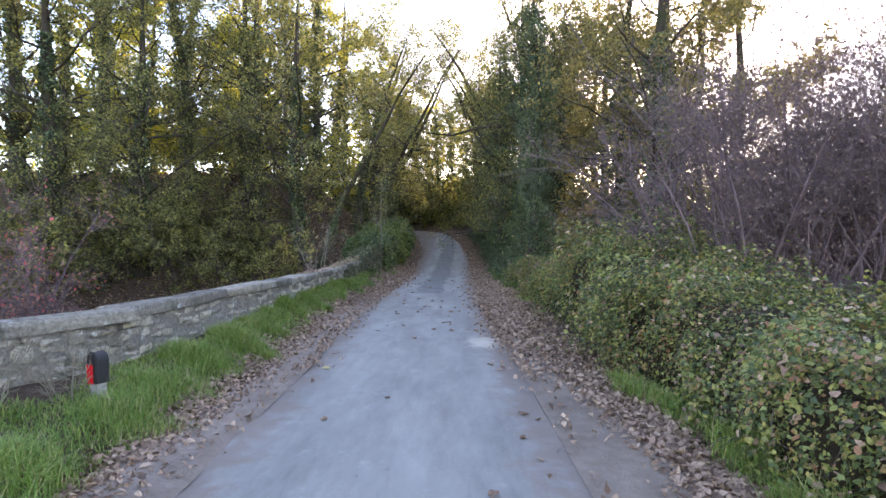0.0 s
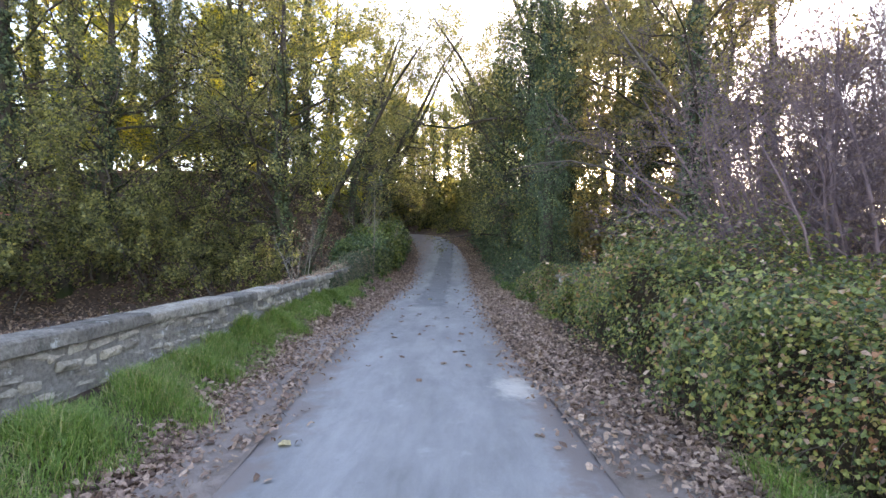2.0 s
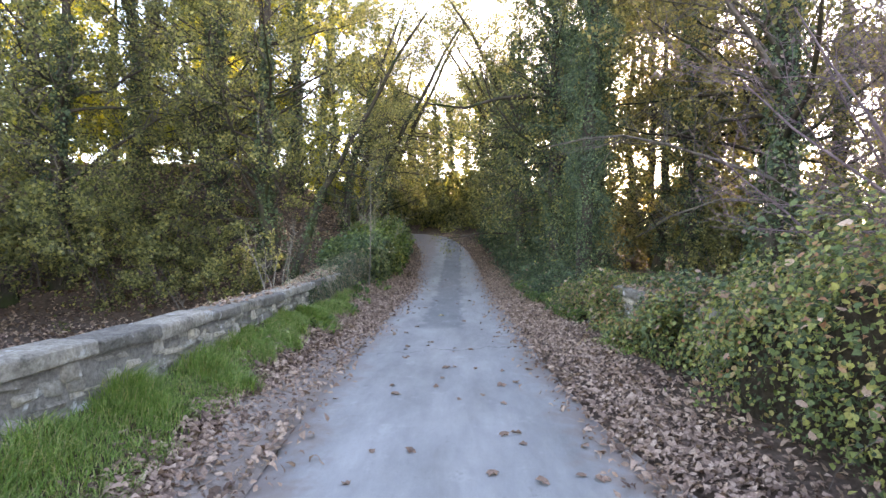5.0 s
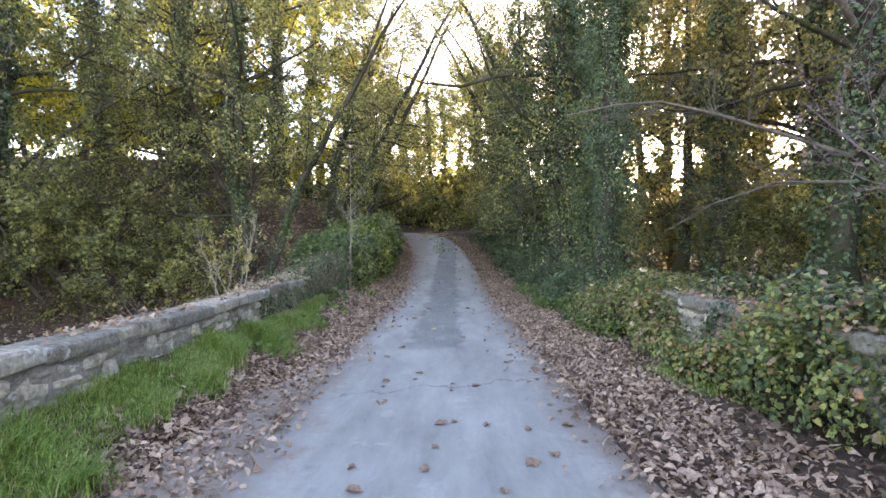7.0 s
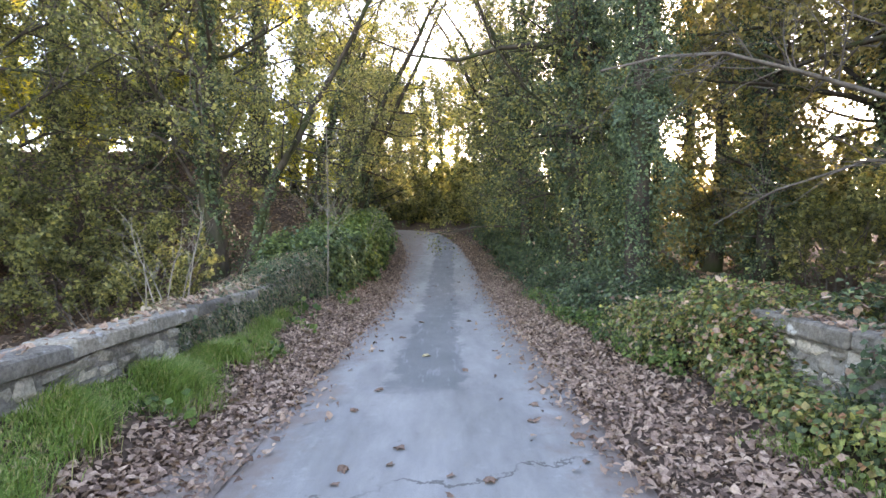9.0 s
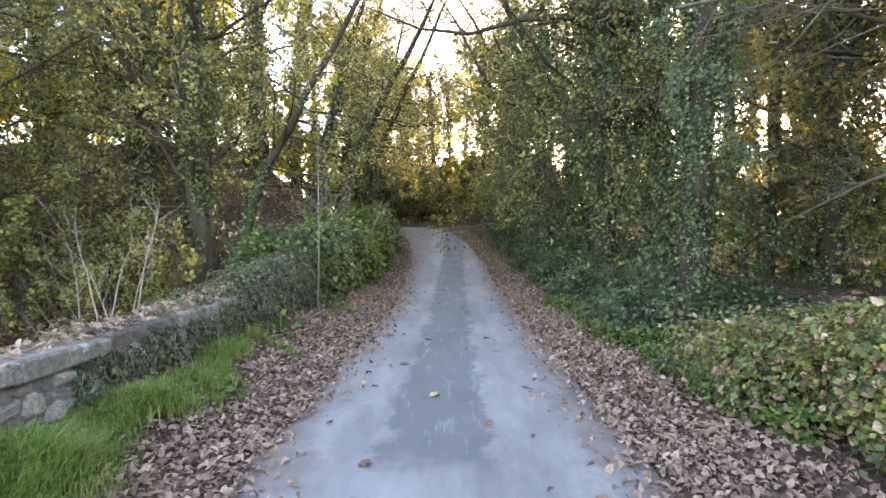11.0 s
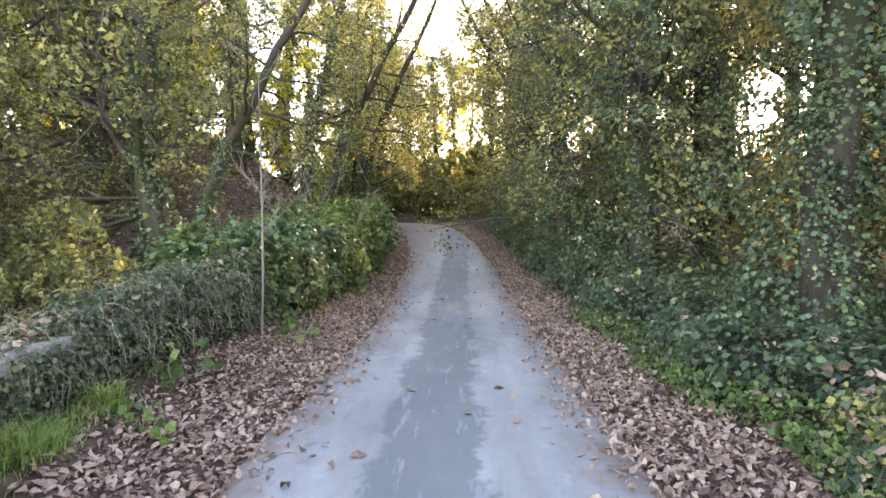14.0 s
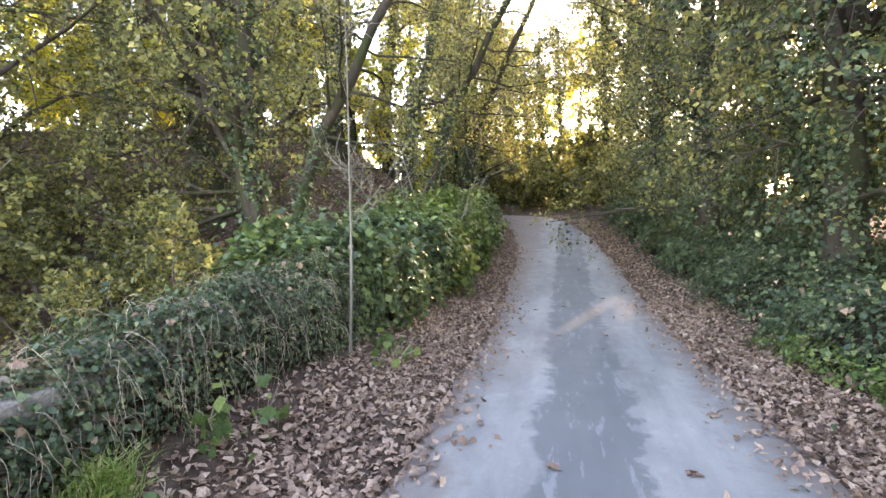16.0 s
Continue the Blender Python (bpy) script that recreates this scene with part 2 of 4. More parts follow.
# ---- mesh helpers ----
def mesh_of(name, V, F, material, shade=False):
    """A mesh from arrays: V (n, 3), F (m, k)."""
    V, F = np.asarray(V, dtype=np.float32).reshape(-1, 3), np.asarray(F, dtype=np.int32)
    me = bpy.data.meshes.new(name)
    me.vertices.add(len(V))
    me.vertices.foreach_set("co", V.ravel())
    me.loops.add(F.size)
    me.loops.foreach_set("vertex_index", F.ravel())
    me.polygons.add(len(F))
    me.polygons.foreach_set("loop_start", np.arange(len(F), dtype=np.int32) * F.shape[1])
    if shade:
        me.polygons.foreach_set("use_smooth", np.ones(len(F), dtype=bool))
    me.update(calc_edges=True)
    me.materials.append(material)
    return me


def part(name, me, parent, label="", kind=""):
    ob = new(name, me)
    ob.parent = parent
    return tagged(ob, label, kind=kind)


def unit(a):
    return a / np.maximum(np.linalg.norm(a, axis=-1, keepdims=True), 1e-9)


def leaves(name, C, N, size, material, aspect=0.7, fold=0.3, near=False):
    """One mesh of many small folded leaves at C, facing N. near: rounder leaves with a curled tip."""
    n = len(C)
    N = unit(N)
    U = RNG.normal(size=(n, 3))
    U = unit(U - (U * N).sum(1, keepdims=True) * N)
    W = np.cross(N, U)
    s = (size * RNG.uniform(0.45, 1.5, n))[:, None]
    if near:
        lift = N * s * fold * RNG.uniform(-0.2, 0.8, (n, 1))
        curl = N * s * RNG.uniform(-0.35, 0.3, (n, 1)) * (fold / 0.3)
        wa, wb = W * s * aspect * RNG.uniform(0.28, 0.6, (n, 1)), W * s * aspect * RNG.uniform(0.1, 0.42, (n, 1))
        V = np.stack([C - U * s * 0.48, C - U * s * 0.25 + wa + lift, C + U * s * 0.2 + wb + lift + curl * 0.3, C + U * s * 0.5 + curl, C + U * s * 0.17 - wb + lift * 0.7 + curl * 0.3, C - U * s * 0.22 - wa + lift * 0.8], 1)
        k = np.arange(n)[:, None] * 6
        F = np.concatenate([k + [0, 1, 5], k + [1, 2, 4], k + [1, 4, 5], k + [2, 3, 4]])
        return mesh_of(name, V, F, material)
    V = np.empty((n, 4, 3))
    V[:, 0] = C - U * s * 0.5
    V[:, 2] = C + U * s * 0.5
    lift = N * s * fold * RNG.uniform(-0.3, 1, (n, 1))
    V[:, 1] = C - U * s * 0.08 + W * s * aspect * 0.5 + lift
    V[:, 3] = C - U * s * 0.08 - W * s * aspect * 0.5 + lift
    k = np.arange(n)[:, None] * 4
    F = np.concatenate([k + [0, 1, 2], k + [0, 2, 3]])
    return mesh_of(name, V, F, material)


def tubes(P, R, sides=4):
    """Tubes along many paths: P (n, k, 3), R (n, k). Gives verts and quads."""
    n, k, _ = P.shape
    T = unit(np.gradient(P, axis=1))
    ref = np.where(np.abs(T[..., 2:3]) > 0.9, np.array([1.0, 0, 0]), np.array([0, 0, 1.0]))
    ref = np.broadcast_to(ref[:, :1], T.shape)
    A = unit(np.cross(T, ref))
    B = np.cross(T, A)
    ang = np.arange(sides) * 2 * math.pi / sides
    V = P[:, :, None] + R[:, :, None, None] * (A[:, :, None] * np.cos(ang)[:, None] + B[:, :, None] * np.sin(ang)[:, None])
    i = np.arange(n)[:, None, None] * k * sides + np.arange(k - 1)[None, :, None] * sides
    j = np.arange(sides)[None, None]
    jn = (j + 1) % sides
    F = np.stack([i + j, i + jn, i + sides + jn, i + sides + j], -1).reshape(-1, 4)
    return V.reshape(-1, 3), F


def tube_mesh(name, groups, material):
    Vs, Fs, base = [], [], 0
    for P, R, sides in groups:
        V, F = tubes(P, R, sides)
        Vs.append(V), Fs.append(F + base)
        base += len(V)
    return mesh_of(name, np.concatenate(Vs), np.concatenate(Fs), material, True)


def grow(P, R, n, lo, hi, length, spread, wander, lift, k=5, thin=0.55, tip=0.15):
    """Children on many parent paths: n on each, between lo and hi of its length."""
    m, kp, _ = P.shape
    t = RNG.uniform(lo, hi, (m, n)) * (kp - 1)
    i = np.minimum(t.astype(int), kp - 2)
    f = (t - i)[..., None]
    row = np.arange(m)[:, None]
    start = P[row, i] * (1 - f) + P[row, i + 1] * f
    r0 = (R[row, i] * (1 - f[..., 0]) + R[row, i + 1] * f[..., 0]) * thin
    T = unit(P[row, i + 1] - P[row, i])
    side = RNG.normal(size=T.shape)
    side = unit(side - (side * T).sum(-1, keepdims=True) * T)
    a = np.radians(spread * RNG.uniform(0.6, 1.3, (m, n, 1)))
    d = (T * np.cos(a) + side * np.sin(a)).reshape(-1, 3)
    L = (length * RNG.uniform(0.5, 1.25, (m, n)) * (1.15 - 0.5 * (t / (kp - 1) - lo) / max(hi - lo, 0.01))).reshape(-1)
    return stretch(start.reshape(-1, 3), d, L, r0.reshape(-1), wander, lift, k, tip)


def stretch(start, d, L, r0, wander, lift, k=5, tip=0.15, least=0.003):
    """Paths of k points that leave start in direction d, wander and bend up or down."""
    n = len(start)
    P = np.empty((n, k, 3))
    P[:, 0] = start
    for s in range(1, k):
        d = unit(d + RNG.normal(size=(n, 3)) * wander + np.array([0, 0, lift]))
        P[:, s] = P[:, s - 1] + d * (L / (k - 1))[:, None]
    R = r0[:, None] * np.linspace(1, tip, k)[None]
    return P, np.maximum(R, least)


def along(P, count):
    """count random points on paths, favouring their outer ends."""
    m, k, _ = P.shape
    row = RNG.integers(0, m, count)
    t = np.sqrt(RNG.uniform(0.03, 1, count)) * (k - 1)
    i = np.minimum(t.astype(int), k - 2)
    f = (t - i)[:, None]
    return P[row, i] * (1 - f) + P[row, i + 1] * f


def up_normals(n, up=0.5):
    return RNG.normal(size=(n, 3)) + np.array([0, 0, up])


# ---- plants ----
def tree(name, label, height, radius, crown_from, limbs, limb_len, leaf_count, leaf_size, leaf_mat, ivy_to=0.0, ivy_radius=0.5, ivy_count=0, lean=(0, 0), twigs=True, spread=55, category="tree", droop=0.04, low=None):
    root = tagged(new(name), label, category, "woodland trees")
    k = 12
    t = np.linspace(0, 1, k)
    trunk = np.zeros((1, k, 3))
    trunk[0, :, 2] = t * height - 0.3
    sway = np.cumsum(RNG.normal(size=(k, 2)) * height * 0.006, 0)
    trunk[0, :, :2] = sway + np.array(lean) * (t ** 1.4)[:, None] * height
    trunk[0, 0, :2] = 0
    R = (radius * (1 - t) ** 0.8 + 0.025)[None]
    R[0, 0] *= 1.5
    L1, R1 = grow(trunk, R, limbs, crown_from, 0.97, limb_len, spread * 1.2, 0.22, 0.03, 7, 0.33)
    if low:
        La, Ra = grow(trunk, R, low, 0.12, crown_from, limb_len * 1.1, 85, 0.2, -0.01, 7, 0.2)
        L1, R1 = np.concatenate([L1, La]), np.concatenate([R1, Ra])
    L2, R2 = grow(L1, R1, 7, 0.25, 1.0, limb_len * 0.5, 45, 0.25, droop, 5, 0.55)
    if twigs:
        part("trunk", tube_mesh("trunk", [(trunk, R, 9)], BARK), root)
        for i in range(len(L1)):
            part("limb", tube_mesh("limb", [(L1[i:i + 1], R1[i:i + 1], 5)], BARK), root)
    else:
        part("trunk", tube_mesh("trunk", [(trunk, R, 8), (L1, R1, 4)], BARK), root)
    fine = [(L2, R2, 3)]
    L3, R3 = grow(L2, R2, 3, 0.2, 1.0, limb_len * 0.24, 45, 0.25, 0.0, 3, 0.6)
    if twigs:
        fine.append((L3, R3, 3))
    part("branchwork", tube_mesh("branchwork", fine, TWIG), root, kind="stuff")
    if leaf_count:
        C = along(L3, leaf_count) + RNG.normal(size=(leaf_count, 3)) * 0.12
        part("crown", leaves("crown", C, up_normals(leaf_count), leaf_size, leaf_mat), root, kind="stuff")
    if ivy_count:
        z = RNG.uniform(0, 1, ivy_count) ** 0.9
        h = z * ivy_to * height
        axis = np.stack([np.interp(h, trunk[0, :, 2], trunk[0, :, c]) for c in range(3)], 1)
        a = RNG.uniform(0, 2 * math.pi, ivy_count)
        lump = 0.75 + 0.35 * np.sin(a * 2 + h * 1.3 + 1) + 0.3 * np.sin(h * 2.9 + a * 3) + 0.25 * np.sin(h * 6.1 - a)
        rr = (ivy_radius * (1 - 0.55 * z ** 2) * np.clip(lump, 0.35, 1.6)) * np.sqrt(RNG.uniform(0.35, 1.0, ivy_count)) + 0.05
        out = np.stack([np.cos(a), np.sin(a), np.zeros_like(a)], 1)
        C = axis + out * rr[:, None]
        N = out + RNG.normal(size=C.shape) * 0.55 + np.array([0, 0, 0.35])
        part("ivy", leaves("ivy", C, N, leaf_size * 0.85, LEAF_IVY, 0.9), root, "dark green ivy leaves", "stuff")
    return root


def bare_bush(name, label, stems, height, spread, material, leaf_count=0, leaf_size=0.05, leaf_mat=None, tilt=28, fine=True, category="shrub"):
    root = tagged(new(name), label, category)
    a = RNG.uniform(0, 2 * math.pi, stems)
    rr = np.sqrt(RNG.uniform(0, 1, stems)) * spread * 0.35
    start = np.stack([np.cos(a) * rr, np.sin(a) * rr, np.full(stems, -0.1)], 1)
    b = np.radians(RNG.uniform(0, tilt, stems))
    d = np.stack([np.cos(a) * np.sin(b), np.sin(a) * np.sin(b), np.cos(b)], 1)
    P, R = stretch(start, d, height * RNG.uniform(0.6, 1.1, stems), np.full(stems, 0.008 * max(height, 1.2)), 0.1, 0.02, 8, 0.2)
    L1, R1 = grow(P, R, 7, 0.2, 1.0, height * 0.38, 40, 0.16, 0.06, 5, 0.55)
    groups = [(P, R, 5), (L1, R1, 4)]
    L2, R2 = grow(L1, R1, 5, 0.15, 1.0, height * 0.17, 40, 0.2, 0.03, 4, 0.55)
    if fine:
        groups.append((L2, R2, 3))
    if fine == 2:
        groups.append((*grow(L2, R2, 2, 0.1, 1.0, height * 0.1, 45, 0.2, 0.02, 3, 0.6), 3))
    part("twig_growth", tube_mesh("twig_growth", groups, material), root, kind="stuff")
    if leaf_count:
        C = along(L2, leaf_count) + RNG.normal(size=(leaf_count, 3)) * 0.05
        part("foliage", leaves("foliage", C, up_normals(leaf_count), leaf_size, leaf_mat), root, kind="stuff")
    return root


# ---- lie of the land ----
def table(ys, vs):
    yy = np.arange(-40, 120, 0.25)
    v = np.interp(yy, ys, vs)
    pad = np.concatenate([np.full(10, v[0]), v, np.full(10, v[-1])])
    return yy, np.convolve(pad, np.ones(13) / 13, "same")[10:-10]


RX = table([-40, 0, 3, 6, 10, 15, 20, 25, 30, 34, 38, 40, 42, 44, 46, 60], [0.2, 0.1, -0.05, -0.15, -0.42, -0.48, -0.48, -0.58, -0.75, -1.15, -1.95, -2.9, -4.6, -7, -11, -36])
RZ = table([-40, 20, 22, 24, 26, 28, 30, 32, 34, 36, 38, 41, 45, 60, 120], [0, 0, 0.0, 0.05, 0.2, 0.38, 0.6, 0.85, 1.15, 1.47, 1.8, 2.1, 2.2, 2.6, 3])


def road_x(y):
    return np.interp(y, *RX)


def road_z(y):
    return np.interp(y, *RZ)


def smooth(a, b, v):
    t = np.clip((np.asarray(v, float) - a) / (b - a), 0, 1)
    return t * t * (3 - 2 * t)


def ground_z(x, y):
    x, y = np.asarray(x, float), np.asarray(y, float)
    d = x - road_x(y)
    z = road_z(y).copy() if np.ndim(y) else road_z(y)
    z = z - 0.05 * smooth(0.25, 0, np.where(d > 0, d - np.interp(y, [5, 9.5], [2.05, 1.2]), -d - 1.2))
    # left verge, rising to the parapet, then the hollow behind it
    rise = np.interp(y, [0, 5, 8, 10, 12, 15, 30], [0.2, 0.27, 0.31, 0.4, 0.5, 0.35, 0.35])
    z = z + rise * smooth(-1.5, -2.7, d)
    hollow = smooth(29, 21, y) * smooth(-3.3, -9, x)
    z = z - 1.75 * hollow
    bank = smooth(23, 36, y + 0.35 * (-x - 9)) * smooth(-3.5, -11, d)
    z = z + 4.2 * bank * (1 - 0.3 * smooth(45, 60, y))
    z = z + 0.4 * smooth(-25, -60, x) * 3
    # right bank
    start = np.interp(y, [7, 11], [2.3, 1.5])
    z = z + 0.12 * smooth(0, 1, (d - start) / 0.9) + 0.5 * smooth(2, 6, d) * smooth(13, 22, y) - 0.5 * smooth(3.2, 6, d) * smooth(14, 10, y)
    z = z + 0.05 * np.sin(x * 1.7 + y * 0.6) * smooth(2.5, 4.5, np.abs(d)) + 0.04 * np.sin(y * 2.3 - x) * smooth(2.2, 4, np.abs(d))
    return z


def grid_mesh(name, X, Y, Z, material):
    n, m = X.shape
    V = np.stack([X, Y, Z], -1).reshape(-1, 3)
    i = (np.arange(n - 1)[:, None] * m + np.arange(m - 1)[None]).reshape(-1)
    return mesh_of(name, V, np.stack([i, i + 1, i + m + 1, i + m], 1), material, True)


xs = np.concatenate([[-600, -300, -150, -90, -60], np.arange(-45, -6, 0.75), np.arange(-6, 6, 0.24), np.arange(6, 45, 0.75), [60, 90, 150, 300, 600]])
ys = np.concatenate([[-600, -300, -100, -40, -20], np.arange(-10, 30, 0.3), np.arange(30, 80, 0.8), [90, 110, 150, 300, 600]])
X, Y = np.meshgrid(xs, ys)
tagged(new("ground", grid_mesh("ground", X, Y, ground_z(X, Y), SOIL)), "brown woodland soil strewn with dead leaves", "ground", kind="structure")

# road
ys = np.concatenate([np.arange(-30, 46, 0.3)])
sx = np.linspace(-1, 1, 15)
Y, S = np.meshgrid(ys, sx, indexing="ij")
wl = 1.36 + 0.05 * np.sin(Y * 1.9) + 0.04 * np.sin(Y * 4.7 + 1) + 0.03 * np.sin(Y * 11)
wr = 1.34 + 0.03 * np.sin(Y * 1.3 + 2) + 0.025 * np.sin(Y * 6.1)
X = road_x(Y) + np.where(S < 0, S * wl, S * wr)
Z = road_z(Y) + 0.022 * (1 - S ** 2) - 0.004 - 0.03 * (np.abs(S) > 0.99)
tagged(new("road", grid_mesh("road", X, Y, Z, ROAD)), "narrow grey worn tarmac country lane", "road", kind="structure")

# older strip along the right side of the lane
ys = np.arange(-6, 9.6, 0.3)
Y, S = np.meshgrid(ys, np.linspace(0, 1, 7), indexing="ij")
X = road_x(Y) + 1.28 + S * (1.0 * smooth(9.6, 5, Y) + 0.02)
Z = road_z(Y) + np.interp(S, [0, 0.15, 1], [-0.012, -0.004, 0.01]) + 0.003 * np.sin(Y * 3 + S * 5)
tagged(new("road_margin", grid_mesh("road_margin", X, Y, Z, MARGIN)), "older brownish tarmac margin beside the lane", "road margin", kind="structure")


ys = np.arange(-6, 15, 0.3)
Y, S = np.meshgrid(ys, np.linspace(0, 1, 5), indexing="ij")
X = road_x(Y) - 1.26 - S * (0.5 + 0.06 * np.sin(Y * 2.1) + 0.04 * np.sin(Y * 5.3)) * smooth(15, 11, Y)
Z = np.maximum(road_z(Y) - 0.012 + 0.02 * S, ground_z(X, Y) + 0.022) + 0.004 * np.sin(Y * 3 + S * 5)
tagged(new("road_margin", grid_mesh("road_margin", X[:, ::-1], Y[:, ::-1], Z[:, ::-1], MARGIN)), "gritty brown dirt margin beside the lane", "road margin", kind="structure")


# ---- parapet walls ----
def block_mesh(name, l, h, w, material, seed, rough=0.012, bevel=0.02):
    """A dressed or rubble stone, worn at its edges; its front looks along -Y before turning."""
    rng = np.random.default_rng(seed)
    bm = bmesh.new()
    bmesh.ops.create_cube(bm, size=1)
    for v in bm.verts:
        v.co = Vector((v.co.x * l, v.co.y * w, v.co.z * h)) + Vector(rng.normal(size=3) * rough)
    bmesh.ops.bevel(bm, geom=list(bm.edges), offset=bevel, segments=1, affect="EDGES")
    for v in bm.verts:
        v.co += Vector(rng.normal(size=3) * rough * 0.35)
    me = bpy.data.meshes.new(name)
    bm.to_mesh(me)
    bm.free()
    me.materials.append(material)
    return me


def wall_line(pts):
    pts = np.array(pts, float)
    seg = np.linalg.norm(np.diff(pts[:, :2], axis=0), axis=1)
    s = np.concatenate([[0], np.cumsum(seg)])
    return s, pts


def at_line(line, s):
    ss, pts = line
    p = np.array([np.interp(s, ss, pts[:, c]) for c in range(pts.shape[1])])
    q = np.array([np.interp(min(s + 0.05, ss[-1]), ss, pts[:, c]) for c in range(2)]) - np.array([np.interp(max(s - 0.05, 0), ss, pts[:, c]) for c in range(2)])
    return p, math.atan2(q[1], q[0])


def parapet(name, label, pts, side, thick, visible, course=0.1, coping=0.125):
    """pts: x, y, foot z, top z along the road face. side: +1 if the road lies to the right of the line's run."""
    line = wall_line(pts)
    total = line[0][-1]
    n = int(total / 0.4) + 1
    rows = []
    for s in np.linspace(0, total, n):
        p, a = at_line(line, s)
        out = np.array([math.sin(a), -math.cos(a)]) * side
        f, bk = p[:2] - out * 0.014, p[:2] - out * (thick - 0.03)
        rows.append([(*f, p[2] - 0.5), (*f, p[3] - coping), (*bk, p[3] - coping), (*bk, p[2] - 1.2)])
    V = np.array(rows)
    i = np.arange(n - 1)[:, None] * 4 + np.arange(3)[None]
    F = np.stack([i, i + 4, i + 5, i + 1], -1).reshape(-1, 4)
    F = np.concatenate([F, [[0, 1, 2, 3], [4 * n - 4, 4 * n - 1, 4 * n - 2, 4 * n - 3]]])
    wall = tagged(new(name, mesh_of(name, V, F, MORTAR)), label, "wall", kind="structure")
    stones = [block_mesh("stone", l, course * RNG.uniform(0.6, 1.25), 0.1, STONE, 40 + i, 0.02, 0.026) for i, l in enumerate((0.13, 0.17, 0.22, 0.26, 0.31, 0.19, 0.24, 0.15))]
    lens = (0.13, 0.17, 0.22, 0.26, 0.31, 0.19, 0.24, 0.15)
    made = 0
    row = 0
    while row < 7:
        s = visible[0] + RNG.uniform(0, 0.15)
        while s < visible[1] and made < 290:
            k = int(RNG.integers(0, 8))
            mid = s + lens[k] / 2
            p, a = at_line(line, mid)
            z = p[3] - coping - course * (row + 0.52) + RNG.uniform(-0.018, 0.018)
            if z > p[2] - 0.1:
                out = np.array([math.sin(a), -math.cos(a)]) * side
                c = p[:2] - out * (0.048 + RNG.uniform(-0.016, 0.022))
                ob = new("stone", stones[k])
                ob.parent = wall
                ob.matrix_local = pose(c[0], c[1], z, RNG.uniform(-2, 2), RNG.uniform(-6, 6), math.degrees(a) + RNG.uniform(-2, 2) + 180 * RNG.integers(0, 2))
                made += 1
            s += lens[k] + 0.012
        row += 1
    caps = [block_mesh("coping_stone", l, coping, thick + 0.025, COPING, 80 + i, 0.009, 0.018) for i, l in enumerate((0.85, 1.1, 0.7, 0.95))]
    caplen = (0.85, 1.1, 0.7, 0.95)
    s = 0.0
    while s < total - 0.3:
        k = int(RNG.integers(0, 4))
        p, a = at_line(line, s + caplen[k] / 2)
        out = np.array([math.sin(a), -math.cos(a)]) * side
        c = p[:2] - out * (thick / 2 - 0.015)
        ob = new("coping_stone", caps[k])
        ob.parent = wall
        ob.matrix_local = pose(c[0], c[1], p[3] - coping / 2 + RNG.uniform(-0.008, 0.008), RNG.uniform(-1.2, 1.2), RNG.uniform(-1, 1), math.degrees(a))
        s += caplen[k] + 0.003
    return wall


LEFT_WALL = [(-4.9, 2.2, 0.25, 0.78), (-3.75, 3.7, 0.27, 0.8), (-3.05, 4.9, 0.27, 0.83), (-2.97, 7.2, 0.3, 0.82), (-2.84, 9.7, 0.36, 0.8), (-2.92, 12.8, 0.4, 0.75), (-3.02, 16, 0.36, 0.78), (-3.08, 18, 0.36, 0.84), (-3.15, 21, 0.4, 0.9)]
parapet("parapet_wall_west", "low rubble stone bridge parapet with weathered coping", LEFT_WALL, 1, 0.34, (1.6, 15.5))
parapet("parapet_wall_east", "stone bridge parapet half buried under brambles", [(2.42, 10.8, 0.1, 0.83), (2.35, 13.8, 0.1, 0.82)], -1, 0.36, (0.2, 3.0))


# ---- marker post ----
def marker_post():
    root = tagged(new("marker_post"), "grey verge marker post with black cap and red reflector", "marker post")
    def slab(w, d, z0, z1, rounded):
        bm = bmesh.new()
        prof = [(-w / 2, z0), (w / 2, z0), (w / 2, z1 - (w / 2 if rounded else 0))]
        if rounded:
            prof += [(w / 2 * math.cos(a), z1 - w / 2 + w / 2 * math.sin(a)) for a in np.linspace(0, math.pi, 11)[1:-1]]
        prof += [(-w / 2, z1 - (w / 2 if rounded else 0))]
        f = bm.faces.new([bm.verts.new((x, -d / 2, z)) for x, z in prof])
        r = bmesh.ops.extrude_face_region(bm, geom=[f])
        bmesh.ops.translate(bm, verts=[v for v in r["geom"] if isinstance(v, bmesh.types.BMVert)], vec=(0, d, 0))
        bmesh.ops.recalc_face_normals(bm, faces=bm.faces)
        bmesh.ops.bevel(bm, geom=[e for e in bm.edges if len(e.link_faces) == 2 and e.calc_face_angle(0) > 1], offset=0.008, segments=2, affect="EDGES")
        return bm
    for nm, args, mt in (("post", (0.11, 0.08, -0.2, 0.33, False), POST_GREY), ("cap", (0.135, 0.105, 0.2, 0.46, True), POST_BLACK), ("reflector", (0.085, 0.012, 0.2, 0.36, False), POST_RED)):
        bm = slab(*args)
        if nm == "reflector":
            bmesh.ops.translate(bm, verts=bm.verts, vec=(-0.01, -0.06, 0))
        me = bpy.data.meshes.new(nm)
        bm.to_mesh(me)
        bm.free()
        me.materials.append(mt)
        part(nm, me, root)
    return root


marker_post().matrix_basis = pose(-2.58, 4.21, 0.16, 0, -2, -25)


# ---- brambles, ivy and undergrowth: shells of leaves over a mound ----
def lumps(y, e, k):
    return 1 + k * (0.16 * np.sin(y * 2.1 + e * 2) + 0.11 * np.sin(y * 4.7 - e * 3))


